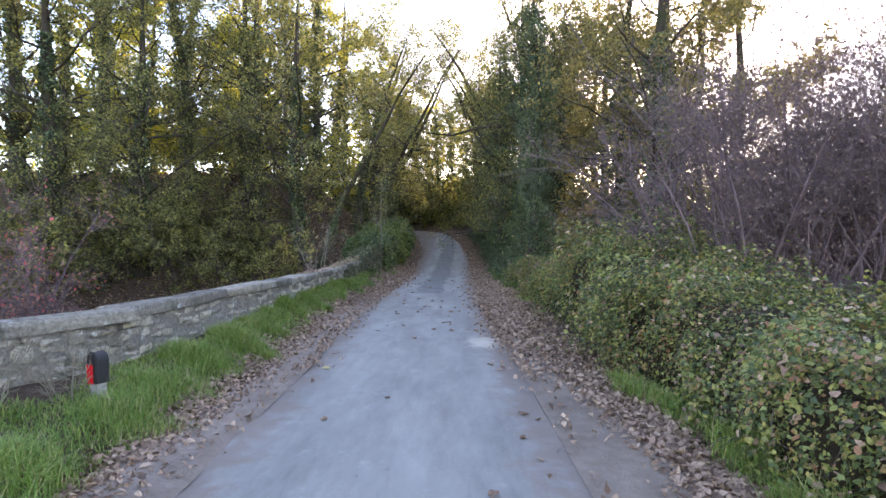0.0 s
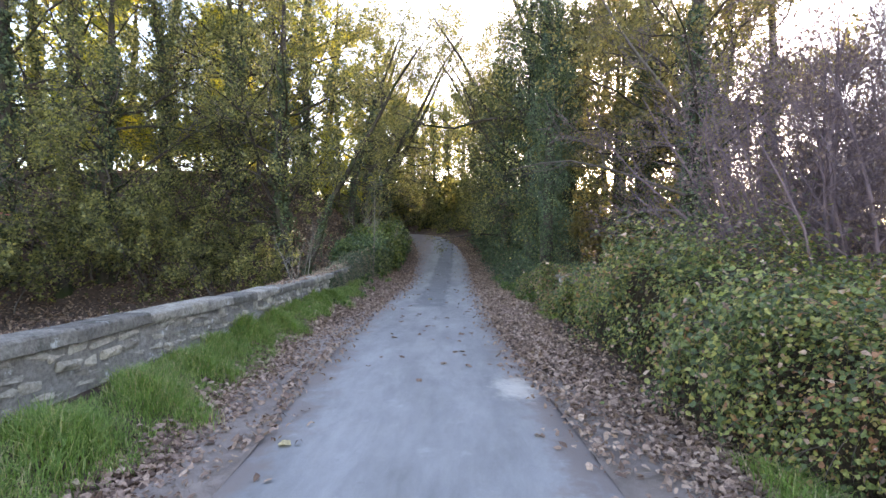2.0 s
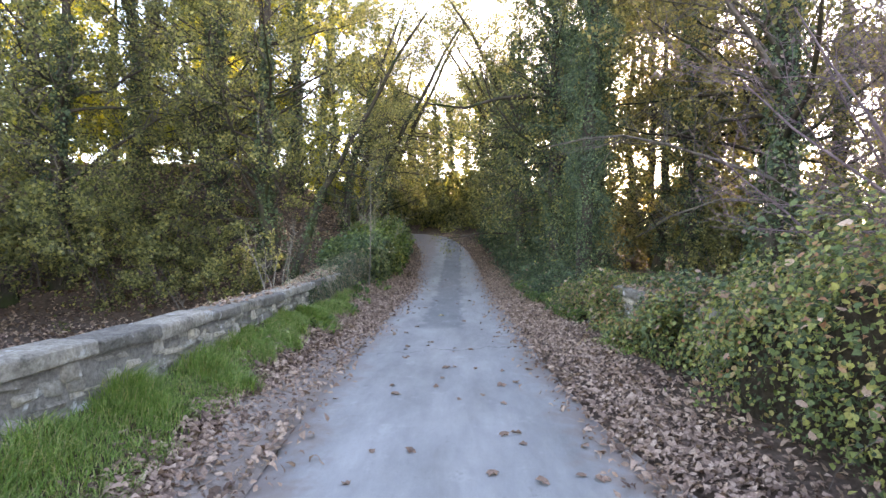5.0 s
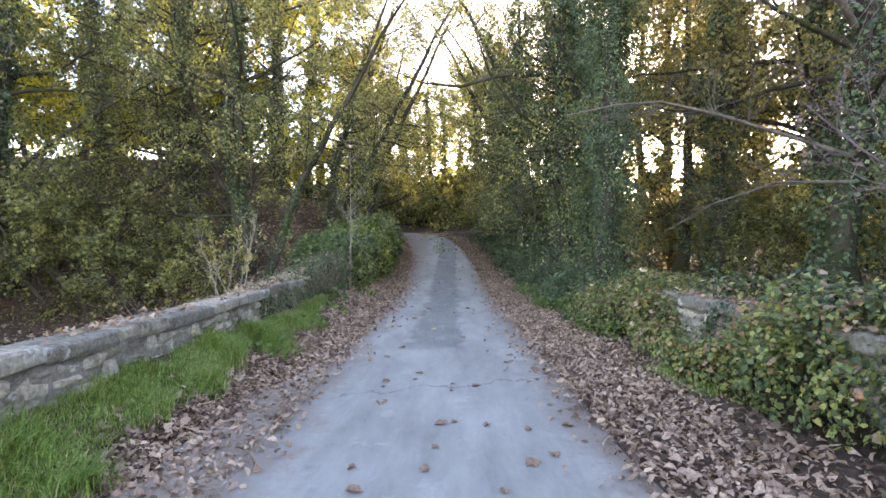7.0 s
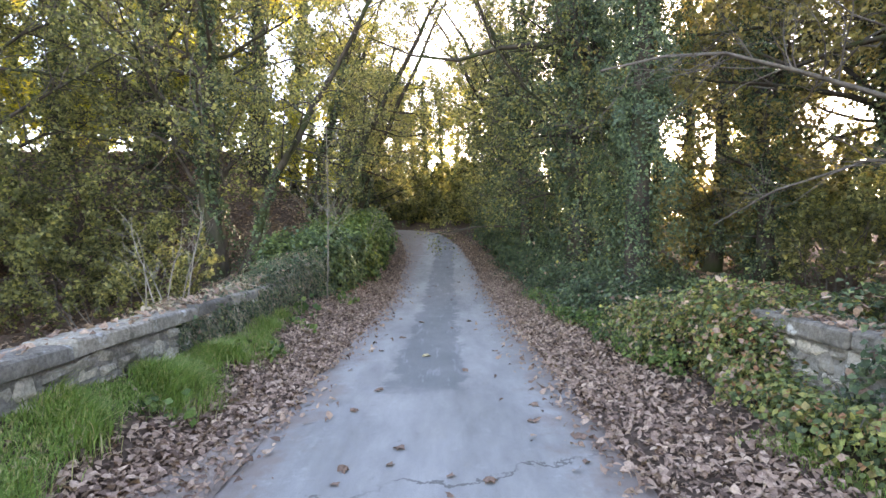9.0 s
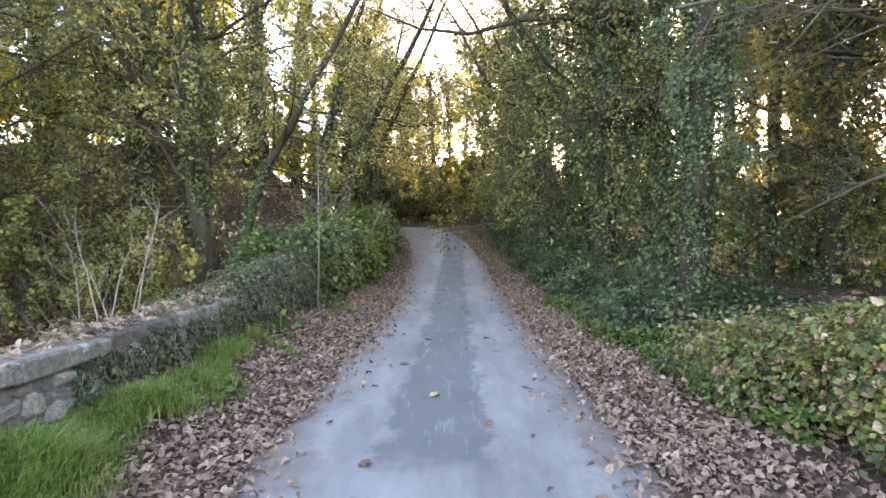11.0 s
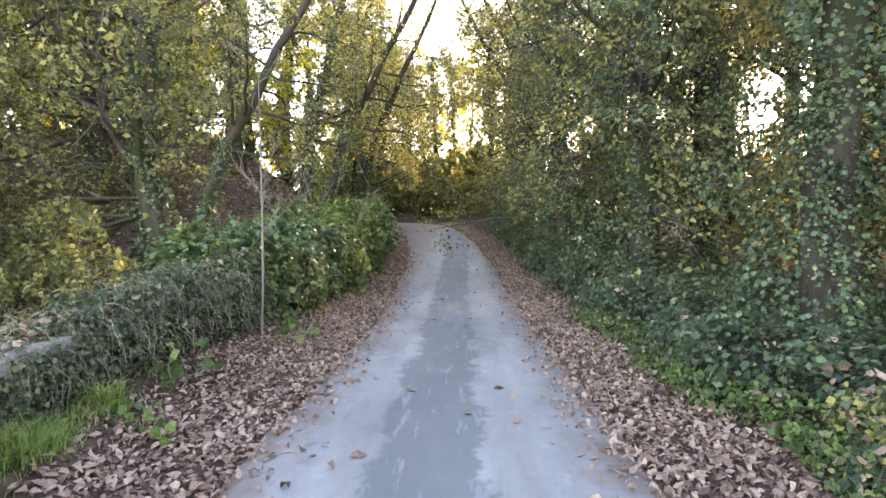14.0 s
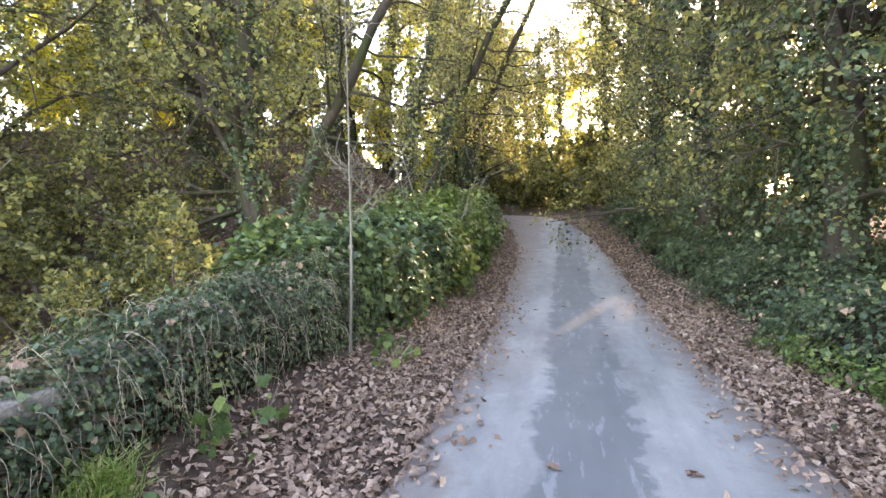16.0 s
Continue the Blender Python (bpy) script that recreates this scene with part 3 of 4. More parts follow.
def mound_points(count, y0, y1, front, top, back, depth, swell=1.0):
    """Points in the outer layer of a long mound. front, top, back: functions of y. Gives places and outward directions."""
    y = RNG.uniform(y0, y1, count)
    u = RNG.uniform(0, 1, count)
    xf, h, xb = front(y), top(y), back(y)
    e = u * math.pi * 0.86
    cx, rx = (xf + xb) / 2, (xb - xf) / 2
    bulge = lumps(y, e, swell) + 0.06 * np.sin(y * 9.3 + e * 5) + 0.05 * np.sin(y * 17.3 + e * 9) * np.sin(y * 11.1 - e * 14)
    # leaves gather in sprays, with hollows between them
    spray = np.sin(y * 14.7 + e * 8) * np.sin(y * 8.3 - e * 17) + 0.6 * np.sin(y * 23.1 - e * 5 + 2) * np.sin(e * 31 + y * 3)
    depth = np.where(spray < -0.35, depth * 1.6, depth)
    inward = 1 - depth * RNG.uniform(0, 1, count) ** 1.6
    inward = np.where(RNG.uniform(0, 1, count) < 0.07, 1 + 0.22 * RNG.uniform(0, 1, count) ** 2 * (0.6 + 0.8 * np.sin(y * 13)), inward)
    k = np.abs(np.cos(e)) ** 0.6 * np.sign(np.cos(e))
    g = ground_z(xf, y)
    x = cx - rx * k * bulge * inward
    z = g + (h - g) * np.abs(np.sin(e)) ** 0.7 * bulge * inward
    N = np.stack([-np.cos(e) * np.sign(xb - xf), np.zeros(count), np.sin(e) + 0.25], 1)
    return np.stack([x, y, z], 1), N


# Inner shell of a mound; its dark colour stands in for shade between leaves
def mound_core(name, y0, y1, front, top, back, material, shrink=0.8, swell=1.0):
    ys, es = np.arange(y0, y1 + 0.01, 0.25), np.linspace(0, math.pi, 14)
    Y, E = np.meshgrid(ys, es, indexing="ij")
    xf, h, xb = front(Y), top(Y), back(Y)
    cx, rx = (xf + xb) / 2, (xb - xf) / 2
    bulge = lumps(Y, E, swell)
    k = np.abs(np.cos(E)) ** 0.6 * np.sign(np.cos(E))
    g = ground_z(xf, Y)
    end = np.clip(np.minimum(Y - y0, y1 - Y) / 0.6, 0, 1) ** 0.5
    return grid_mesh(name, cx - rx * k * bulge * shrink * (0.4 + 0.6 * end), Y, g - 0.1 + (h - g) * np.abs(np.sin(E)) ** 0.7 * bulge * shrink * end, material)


def mound(name, label, category, y0, y1, front, top, back, count, size, leaf_mat, canes=120, cane_mat=None, depth=0.3, shrink=0.74, dead=0, swell=1.0):
    root = tagged(new(name), label, category)
    C, N = mound_points(count, y0, y1, front, top, back, depth, swell)
    part("foliage", leaves("foliage", C, N + RNG.normal(size=C.shape) * 0.6, size, leaf_mat, 0.85, near=y0 < 6 or 14 < y0 < 15), root, kind="stuff")
    part("shaded_core", mound_core("shaded_core", y0, y1, front, top, back, SHADED_CORE, shrink, swell), root, "tangled inner growth, coloured dark to stand in for shade")
    if canes:
        A, N2 = mound_points(canes, y0, y1, front, top, back, 0.04 if cane_mat else 0.35, swell)
        d = unit(N2 + RNG.normal(size=A.shape) * 0.9 + np.array([0, 0, -1.2 if cane_mat else 0.2]))
        A = A + unit(N2) * (0.05 if cane_mat else 0.0)
        P, R = stretch(A, d, RNG.uniform(0.12, 0.45, canes), np.full(canes, 0.002 if cane_mat else 0.003), 0.2, -0.5 if cane_mat else -0.3, 7, 0.5, 0.0012)
        part("cane_tangle", tube_mesh("cane_tangle", [(P, R, 4)], cane_mat or TWIG), root, "thin brown arching canes", "stuff")
    if dead:
        C, N = mound_points(dead, y0, y1, front, top, back, 0.12, swell)
        part("dead_foliage", leaves("dead_foliage", C, N + RNG.normal(size=C.shape) * 0.6, size * 1.4, LEAF_DEAD, 0.8, 0.4, near=True), root, "brown dead leaves caught on top", "stuff")
    return root


def fn(ys, vs):
    return lambda y: np.interp(y, ys, vs)


R_FRONT = fn([0, 3.3, 4.7, 5.7, 8, 12, 14, 18, 24, 30, 36], [2.45, 2.4, 2.3, 2.15, 2.02, 2.0, 1.85, 1.75, 1.65, 1.6, 1.1])
mound("bramble_bush", "dense green bramble bush with tangled stems and yellowing leaves", "bush", 1.2, 6.3, R_FRONT, fn([1.2, 3, 5.4, 6.3], [0.95, 1.0, 1.1, 1.25]), fn([0, 7], [4.2, 4.3]), 38000, 0.036, LEAF_BRAMBLE, 420, dead=1500)
mound("bramble_bush", "tall bramble bush with green, yellow and red leaves", "bush", 5.8, 11.8, R_FRONT, fn([5.8, 7.3, 8.9, 10.3, 11.8], [1.15, 1.42, 1.66, 1.4, 0.9]), fn([0, 12], [4.3, 4.4]), 38000, 0.045, LEAF_BRAMBLE, 300, dead=900)
mound("bramble_bush", "low bramble and dry leaves at the foot of a stone wall", "bush", 11.2, 14.2, fn([0, 20], [1.9, 1.9]), fn([11.2, 12, 13, 14.2], [0.8, 0.62, 0.42, 0.5]), fn([0, 17], [2.7, 2.7]), 9000, 0.046, LEAF_BRAMBLE, 60, dead=150)
mound("ivy_mat", "ivy and dead leaves lying over the wall top", "ivy", 11.0, 13.9, fn([0, 20], [2.34, 2.3]), fn([11, 12, 12.8, 13.9], [1.05, 1.0, 0.9, 0.95]), fn([0, 17], [3.3, 3.3]), 5000, 0.05, LEAF_IVY, 50, depth=0.12, dead=500)
mound("bramble_bush", "low bramble and dry leaves over a stone wall end", "bush", 13.6, 16.8, R_FRONT, fn([13.6, 14.4, 16.8], [0.85, 0.9, 0.65]), fn([0, 17], [3.6, 3.6]), 24000, 0.042, LEAF_BRAMBLE, 200, dead=1700)
mound("nettle_patch", "bright green nettles and weeds edging the leaf litter", "weeds", 14.4, 22, fn([0, 14, 18, 22], [1.8, 1.75, 1.55, 1.5]), fn([14.4, 16, 19, 22], [0.3, 0.38, 0.3, 0.35]), fn([0, 30], [2.5, 2.4]), 11000, 0.043, LEAF_NETTLE, 60, dead=250)
mound("ivy_bank", "dark green ivy and nettles on the roadside bank", "undergrowth", 16.2, 27, R_FRONT, fn([16.2, 18, 22, 27], [0.5, 0.75, 0.9, 1.2]), fn([0, 30], [4.2, 4.4]), 36000, 0.055, LEAF_IVY, 160, dead=500)
mound("ivy_bank", "green ivy growing along the rising roadside bank", "undergrowth", 26.5, 39, R_FRONT, lambda y: road_z(y) + 1.0, fn([0, 40], [4.4, 4.6]), 14000, 0.12, LEAF_IVY, 60)

L_FRONT = fn([12, 14, 16, 19, 20, 22, 26, 30, 34, 38], [-2.88, -2.9, -2.94, -2.95, -2.85, -2.7, -2.6, -2.8, -3.25, -4.2])
mound("ivy_tangle", "ivy and dry vine stems hanging over the parapet", "ivy", 14.4, 20.2, L_FRONT, fn([14.4, 15.5, 17, 17.6, 18.2, 20.2], [0.7, 0.78, 0.86, 0.98, 1.12, 1.22]), fn([0, 20], [-3.45, -3.6]), 32000, 0.036, LEAF_IVY, 1100, STRAW, depth=0.22, dead=500, swell=0.35)
mound("evergreen_bush", "rounded green evergreen bush beside the lane", "bush", 19.8, 23.8, L_FRONT, fn([19.8, 20.5, 22.5, 23.8], [1.3, 1.5, 1.62, 1.6]), fn([0, 30], [-4.3, -4.5]), 17000, 0.085, LEAF_LAUREL, 60, swell=0.6)
mound("evergreen_bush", "tall green evergreen bush beside the lane", "bush", 23.4, 29.5, L_FRONT, fn([23.4, 25, 27, 29.5], [1.6, 1.9, 2.1, 2.2]), fn([0, 30], [-4.6, -4.8]), 17000, 0.11, LEAF_NETTLE, 60, swell=0.7)
mound("evergreen_bush", "green hedge at the bend of the lane", "bush", 29.2, 37, L_FRONT, lambda y: road_z(y) + 1.4, fn([0, 40], [-5.4, -6.2]), 12000, 0.13, LEAF_LAUREL, 40)
mound("dry_debris", "dead leaves and straw matted on the wall top", "leaf litter", 14.2, 18.2, fn([0, 20], [-3.0, -3.04]), fn([14.2, 16, 18.2], [0.8, 0.85, 0.93]), fn([0, 20], [-3.38, -3.4]), 1500, 0.05, STRAW, 200, STRAW, depth=0.2, dead=420, swell=0.2)


# ---- trees: a few built, then repeated ----
def put_copies(ob, places, sink=0.0):
    """places: x, y, turn, size. The first takes the built one."""
    for i, (x, y, turn, size) in enumerate(places):
        m = pose(x, y, float(ground_z(x, y)) - sink, 0, 0, turn) @ Matrix.Diagonal((size, size, size, 1))
        if i:
            copy_thing(ob, m)
        else:
            ob.matrix_basis = m


put_copies(tree("ivy_tree", "tall tree with trunk wrapped in dark ivy", 16, 0.3, 0.25, 18, 4.6, 14000, 0.12, LEAF_AUTUMN, 0.75, 0.7, 7000, low=4),
           [(-9.6, 34.3, 0, 1), (-10.4, 42.4, 130, 1.2), (-16, 30, 250, 1), (-22, 40, 60, 1.15), (-5.2, 39.5, 200, 0.75), (-20.5, 29, 20, 1.1)])
put_copies(tree("ivy_tree", "broad ivy-clad tree with low leafy boughs", 14, 0.34, 0.18, 22, 5.0, 20000, 0.108, LEAF_AUTUMN, 0.7, 0.55, 8000, low=8, droop=-0.03),
           [(-8.07, 26.15, 40, 1), (-15, 24, 160, 1.0), (-19, 23, 260, 1.15), (-13, 31, 300, 1.0), (-11.2, 28.5, 100, 1.05), (-24, 27, 10, 1.15)])
put_copies(tree("leaning_tree", "ivy-clad tree leaning over the lane", 15, 0.26, 0.25, 18, 3.8, 12000, 0.11, LEAF_AUTUMN, 0.6, 0.55, 5000, lean=(0.24, -0.1), low=3),
           [(-7.5, 42, 0, 1), (-6.6, 33.5, 25, 0.85), (4.8, 23.5, 170, 0.9), (-5.8, 47, -30, 0.9)])
put_copies(tree("arching_tree", "thin tree arching over the lane with sparse leaves", 12, 0.15, 0.35, 18, 3.4, 8500, 0.08, LEAF_AUTUMN, 0.35, 0.4, 1500, lean=(0.45, -0.05), low=0, spread=50),
           [(-5.4, 31, 0, 1), (4.4, 26.5, 178, 1), (-6.6, 24.5, 8, 0.9), (4.4, 33, 165, 1.0), (-5.6, 38, -15, 1.1), (4.2, 39, 190, 1.1)])
put_copies(tree("woodland_tree", "slender woodland tree with yellowing autumn leaves", 15, 0.17, 0.3, 16, 3.0, 11000, 0.15, LEAF_GOLD, low=3),
           [(-12.2, 35.6, 0, 1), (-16, 37.3, 90, 1), (-10.3, 37.3, 200, 0.95)])
put_copies(tree("distant_tree", "distant woodland tree with yellow autumn leaves", 16, 0.2, 0.2, 18, 3.8, 4500, 0.28, LEAF_GOLD, 0.6, 0.5, 700, twigs=False, low=3),
           [(-20, 48, 20, 1.1), (-12, 52, 140, 1.1), (-27, 44, 260, 1.1), (-8, 58, 75, 1.0), (-25, 56, 170, 1.2), (-29, 27, 210, 1.1), (-26, 33, 90, 1.0),
            (-4.5, 66, 110, 0.9), (0.5, 63, 230, 0.85), (4.5, 66, 300, 1.0), (-23, 17, 45, 1.0), (-15, 49, 80, 0.6), (-22, 45, 130, 0.65), (-28, 50, 220, 0.7), (-33, 42, 310, 0.7), (-10, 55.5, 0, 0.6), (-18, 41, 260, 0.5), (-26, 38, 40, 0.6)])
# The copy at (6.3, 38) is added to keep sun flecks off the lane
put_copies(tree("thin_ivy_tree", "thin tree wound with ivy at the bend", 13, 0.16, 0.3, 14, 2.8, 4500, 0.15, LEAF_AUTUMN, 0.9, 0.75, 3500, low=4, lean=(0.05, 0)),
           [(-6.4, 50, 0, 1), (-4.3, 50, 90, 1), (-0.6, 57, 200, 1.05), (3.4, 50, 280, 1.0), (-9.2, 53, 45, 1.1), (2.8, 44, 120, 1.0), (-4.6, 56, 160, 1.0), (-7.4, 46.5, 70, 0.8), (1.5, 43, 120, 0.95), (2.9, 38.5, 30, 0.95), (6.3, 38, 10, 1.0), (5.9, 31, 80, 0.9), (-1.9, 50.5, 220, 0.95)])
column = tree("ivy_column_tree", "roadside tree smothered in thick green ivy", 13, 0.28, 0.3, 16, 3.0, 7000, 0.085, LEAF_AUTUMN, 0.9, 1.75, 23000, low=5, spread=40)
# The copy at (5.3, 34), hidden behind the rest, is there to block the sun
put_copies(column,
           [(3.3, 23.8, 0, 0.95), (5.0, 25.4, 200, 1.02), (2.5, 28.0, 300, 0.92), (2.2, 33.0, 30, 0.85), (5.3, 34, 150, 1.05), (6.6, 20.8, 250, 0.7)])
put_copies(tree("ivy_column_tree", "slim roadside tree wrapped in hanging green ivy", 10, 0.2, 0.5, 12, 1.8, 4000, 0.05, LEAF_AUTUMN, 0.92, 0.8, 36000, low=0, spread=40), [(2.85, 18.3, 0, 1)])
roadside = tree("ivy_tree", "tall bare-topped tree with ivy on its trunk", 15, 0.21, 0.22, 22, 4.0, 15000, 0.085, LEAF_BROWN, 0.5, 0.5, 7000, low=0, spread=52)
put_copies(roadside, [(5.9, 15.6, 0, 1), (8.2, 19, 120, 1.05), (11.5, 22, 240, 1.0), (7.7, 23.0, 200, 1.05)])
def bough(parent, pts, r0, mat=None):
    """A long bare bough through pts, with side twigs, under its tree."""
    P = np.array([pts], float)
    R = np.linspace(r0, 0.012, len(pts))[None]
    L, Q = grow(P, R, 14, 0.15, 1.0, 1.3, 45, 0.16, 0.04, 5, 0.45)
    L2, Q2 = grow(L, Q, 4, 0.2, 1.0, 0.5, 42, 0.2, 0.0, 4, 0.6)
    part("bough", tube_mesh("bough", [(P, R, 7), (L, Q, 4), (L2, Q2, 3)], mat or TWIG), parent, "long bare grey bough")


bough(roadside, [(0, 0, 2.6), (-0.9, 0.3, 3.0), (-1.9, 0.4, 3.35), (-2.9, 0.2, 3.5), (-3.7, 0.0, 3.4), (-4.5, -0.1, 3.2)], 0.04)
bough(roadside, [(0, 0, 4.6), (-0.8, -0.5, 5.2), (-1.7, -0.8, 6.1), (-2.5, -1.0, 7.2), (-3.2, -1.3, 8.4)], 0.06)
bough(roadside, [(0, 0, 2.2), (-0.6, 0.9, 2.3), (-1.2, 1.9, 2.0), (-1.7, 2.8, 1.5)], 0.03)
bough(column, [(0, 0, 6.2), (-1.2, -0.6, 6.5), (-2.4, -0.9, 6.3), (-3.6, -1.1, 5.9), (-4.8, -1.2, 6.0), (-6.0, -1.2, 6.5)], 0.1, BARK)
bough(column, [(0, 0, 3.6), (-0.9, -1.2, 4.4), (-1.9, -1.9, 4.9), (-2.8, -2.4, 5.9), (-3.3, -2.8, 7.2)], 0.06, BARK)
put_copies(tree("beech_tree", "woodland tree with golden brown autumn leaves", 13, 0.2, 0.15, 18, 3.2, 15000, 0.14, LEAF_BROWN, low=5),
           [(7.9, 30.2, 0, 1), (11, 29, 100, 0.95), (6.3, 22.6, 60, 0.8), (7.4, 25.6, 220, 0.9), (10.2, 21.5, 300, 0.9)])
# The copy at (6.6, 43.4) is added to shade the lane from the sun
put_copies(tree("distant_tree", "distant woodland tree with brown autumn leaves", 15, 0.2, 0.18, 18, 3.9, 5000, 0.28, LEAF_BROWN, 0.6, 0.5, 700, twigs=False, low=4),
           [(18, 28, 270, 0.7), (16, 40, 80, 1.2), (9, 44, 310, 1.1), (10.8, 50, 30, 1.2), (7, 52, 250, 1.1), (17, 22, 10, 0.55), (23, 25, 100, 0.6), (20, 16, 220, 0.5), (6.6, 43.4, 60, 0.8), (13.5, 17, 140, 0.45)])
put_copies(bare_bush("bare_shrub", "large bare shrub with dense purplish grey twigs", 28, 4.6, 3.6, TWIG_PURPLE, 9000, 0.045, LEAF_DUSKY, 36, 2),
           [(5.6, 9.0, 0, 0.96), (6.9, 10.2, 70, 1.08), (8.4, 10.4, 150, 1.2), (7.0, 8.2, 220, 1.0), (10.4, 11.6, 200, 1.32), (9.0, 8.6, 10, 1.08), (12.8, 12.6, 330, 1.5), (10.4, 14.2, 120, 1.3)])
put_copies(bare_bush("thorn_bush", "bare thorn bush with pinkish red leaves", 22, 2.8, 2.4, TWIG_PURPLE, 2200, 0.05, LEAF_BERRY, 40, 2),
           [(-6.1, 6.4, 0, 0.9)])
put_copies(bare_bush("leafy_shrub", "woodland shrub with yellow-green autumn leaves", 13, 2.9, 3.5, TWIG, 11000, 0.095, LEAF_AUTUMN, 50, False),
           [(-9.2, 23.2, 0, 1.05), (-12.2, 24.2, 70, 1.2), (-15.5, 24, 150, 1.3), (-17, 17, 20, 1.2), (-18, 20, 100, 1.4), (7.2, 19.2, 50, 0.7), (9, 16.5, 260, 1.0), (9.0, 23.2, 10, 1.2), (12.5, 24, 300, 1.5), (5.6, 32.5, 150, 1.1)])
# The gold leaf colour here stands in for backlit glow between the trunks
put_copies(bare_bush("golden_shrub", "understorey shrub with autumn leaves, bright yellow for backlit glow", 12, 3.6, 3.6, TWIG, 5500, 0.17, LEAF_GOLD, 55, False),
           [(-11.5, 36.5, 0, 1.0), (-14.5, 36, 80, 1.15), (-17.6, 36.5, 160, 1.1), (-21, 36, 240, 1.2), (-24.5, 37, 310, 1.3), (-9.6, 39.5, 30, 0.9), (-28, 36, 110, 1.3)])
put_copies(bare_bush("hedge_shrub", "dense roadside shrub at the bend with green-yellow leaves", 18, 2.2, 3.0, TWIG, 3600, 0.19, LEAF_AUTUMN, 75, False),
           [(0.6, 42.6, 0, 1.0), (-1.4, 45.2, 80, 1.2), (2.4, 39.6, 170, 1.15), (-4.2, 47.4, 250, 1.4), (-7.6, 49, 30, 1.5), (-5.8, 40.5, 120, 0.8), (2.5, 45, 200, 1.9), (-11, 49.5, 300, 1.7), (-0.5, 49, 60, 1.9), (-4, 52, 140, 2.0), (-9, 46.8, 10, 1.3), (-2.9, 45.4, 200, 1.0), (-3.2, 57, 20, 2.5), (1.6, 56, 110, 2.3), (-7.4, 57, 240, 2.5)], 0.55)
put_copies(bare_bush("sapling_clump", "clump of pale bare sapling stems behind the wall", 6, 1.8, 0.9, TWIG_PALE, tilt=32, fine=False), [(-4.55, 17.1, 0, 1.1), (-3.6, 25.5, 90, 1.5)])
put_copies(bare_bush("dry_stalk_clump", "clump of pale dry weed stalks on the verge", 6, 0.75, 0.5, TWIG_PALE, tilt=35, category="weed"), [(-3.0, 3.7, 0, 1), (-2.8, 4.15, 120, 0.8)])
put_copies(bare_bush("broadleaf_weed", "bright green broad-leaved weed at the wall foot", 5, 0.3, 0.25, STRAW, 60, 0.08, LEAF_NETTLE, 45, False, category="weed"), [(-2.55, 17.0, 0, 1), (-2.75, 17.9, 90, 1.3), (-2.45, 15.3, 200, 0.9), (-2.55, 20.2, 300, 1.3), (-2.45, 13.2, 20, 0.9), (2.0, 16.9, 30, 1.1), (1.85, 18.4, 140, 1.2), (2.05, 15.2, 250, 1.0)])


def sapling(height, x, y):
    root = tagged(new("sapling"), "thin pale bare sapling beside the wall", "sapling")
    P, R = stretch(np.zeros((1, 3)), np.array([[0.0, 0, 1]]), np.array([height]), np.array([0.017]), 0.02, 0.2, 12, 0.2)
    part("stem", tube_mesh("stem", [(P, R, 6)], TWIG_PALE), root)
    L, Q = grow(P, R, 16, 0.3, 1.0, 0.75, 50, 0.12, 0.06, 5, 0.5)
    L2, Q2 = grow(L, Q, 3, 0.3, 1, 0.3, 40, 0.15, 0.05, 4, 0.6)
    part("twig_growth", tube_mesh("twig_growth", [(L, Q, 4), (L2, Q2, 3)], TWIG_PALE), root, kind="stuff")
    root.matrix_basis = pose(x, y, float(ground_z(x, y)) - 0.05)


sapling(3.5, -2.84, 19.9)

# ---- grass, fallen leaves ----
def grass(count, xs, y0, y1, height, seed_bend=0.5):
    y = RNG.uniform(y0, y1, count)
    lo, hi = xs(y)
    x = lo + (hi - lo) * RNG.uniform(0, 1, count) + RNG.normal(size=count) * 0.05 + 0.07 * np.sin(y * 3.3) + 0.05 * np.sin(y * 8.1)
    clump = 0.6 + 0.55 * np.sin(x * 5 + y * 3.1) * np.sin(y * 2.3 - x * 2) + 0.25 * np.sin(y * 7)
    h = height * RNG.uniform(0.5, 1.2, count) * np.clip(clump, 0.3, 1.4)
    a = RNG.uniform(0, 2 * math.pi, count)
    d = np.stack([np.cos(a), np.sin(a), np.zeros(count)], 1)
    w = np.stack([-np.sin(a), np.cos(a), np.zeros(count)], 1) * 0.0028
    base = np.stack([x, y, ground_z(x, y) - 0.01], 1)
    b1, b2 = RNG.uniform(0.1, 0.3, (count, 1)) * h[:, None], RNG.uniform(0.35, 1.3, (count, 1)) * h[:, None]
    up = np.array([0, 0, 1.0])
    mid, tip = base + d * b1 + up * (h * 0.6)[:, None], base + d * b2 + up * (h * 0.9)[:, None]
    V = np.stack([base - w, base + w, mid - w, mid + w, tip], 1)
    k = np.arange(count)[:, None] * 5
    return mesh_of("grass", V, np.concatenate([k + [0, 1, 3], k + [0, 3, 2], k + [2, 3, 4]]), GRASS)


def verge(y):
    return np.interp(y, [0, 9, 14, 18], [-3.0, -2.85, -2.9, -2.9]), road_x(y) - np.interp(y, [0, 5, 10, 14, 18], [1.75, 1.8, 1.95, 2.1, 2.2])


tagged(new("grass", grass(52000, verge, 1.4, 15.0, 0.2)), "lush green grass on the verge below the wall", "grass", kind="stuff")
tagged(new("grass", grass(8000, lambda y: (-2.98 + 0 * y, np.interp(y, [13, 15.5, 17.2], [-2.35, -2.45, -2.85]) - 0.1 * np.sin(y * 4)), 13.2, 17.2, 0.17)), "thin grass and weeds at the foot of the ivied wall", "grass", kind="stuff")
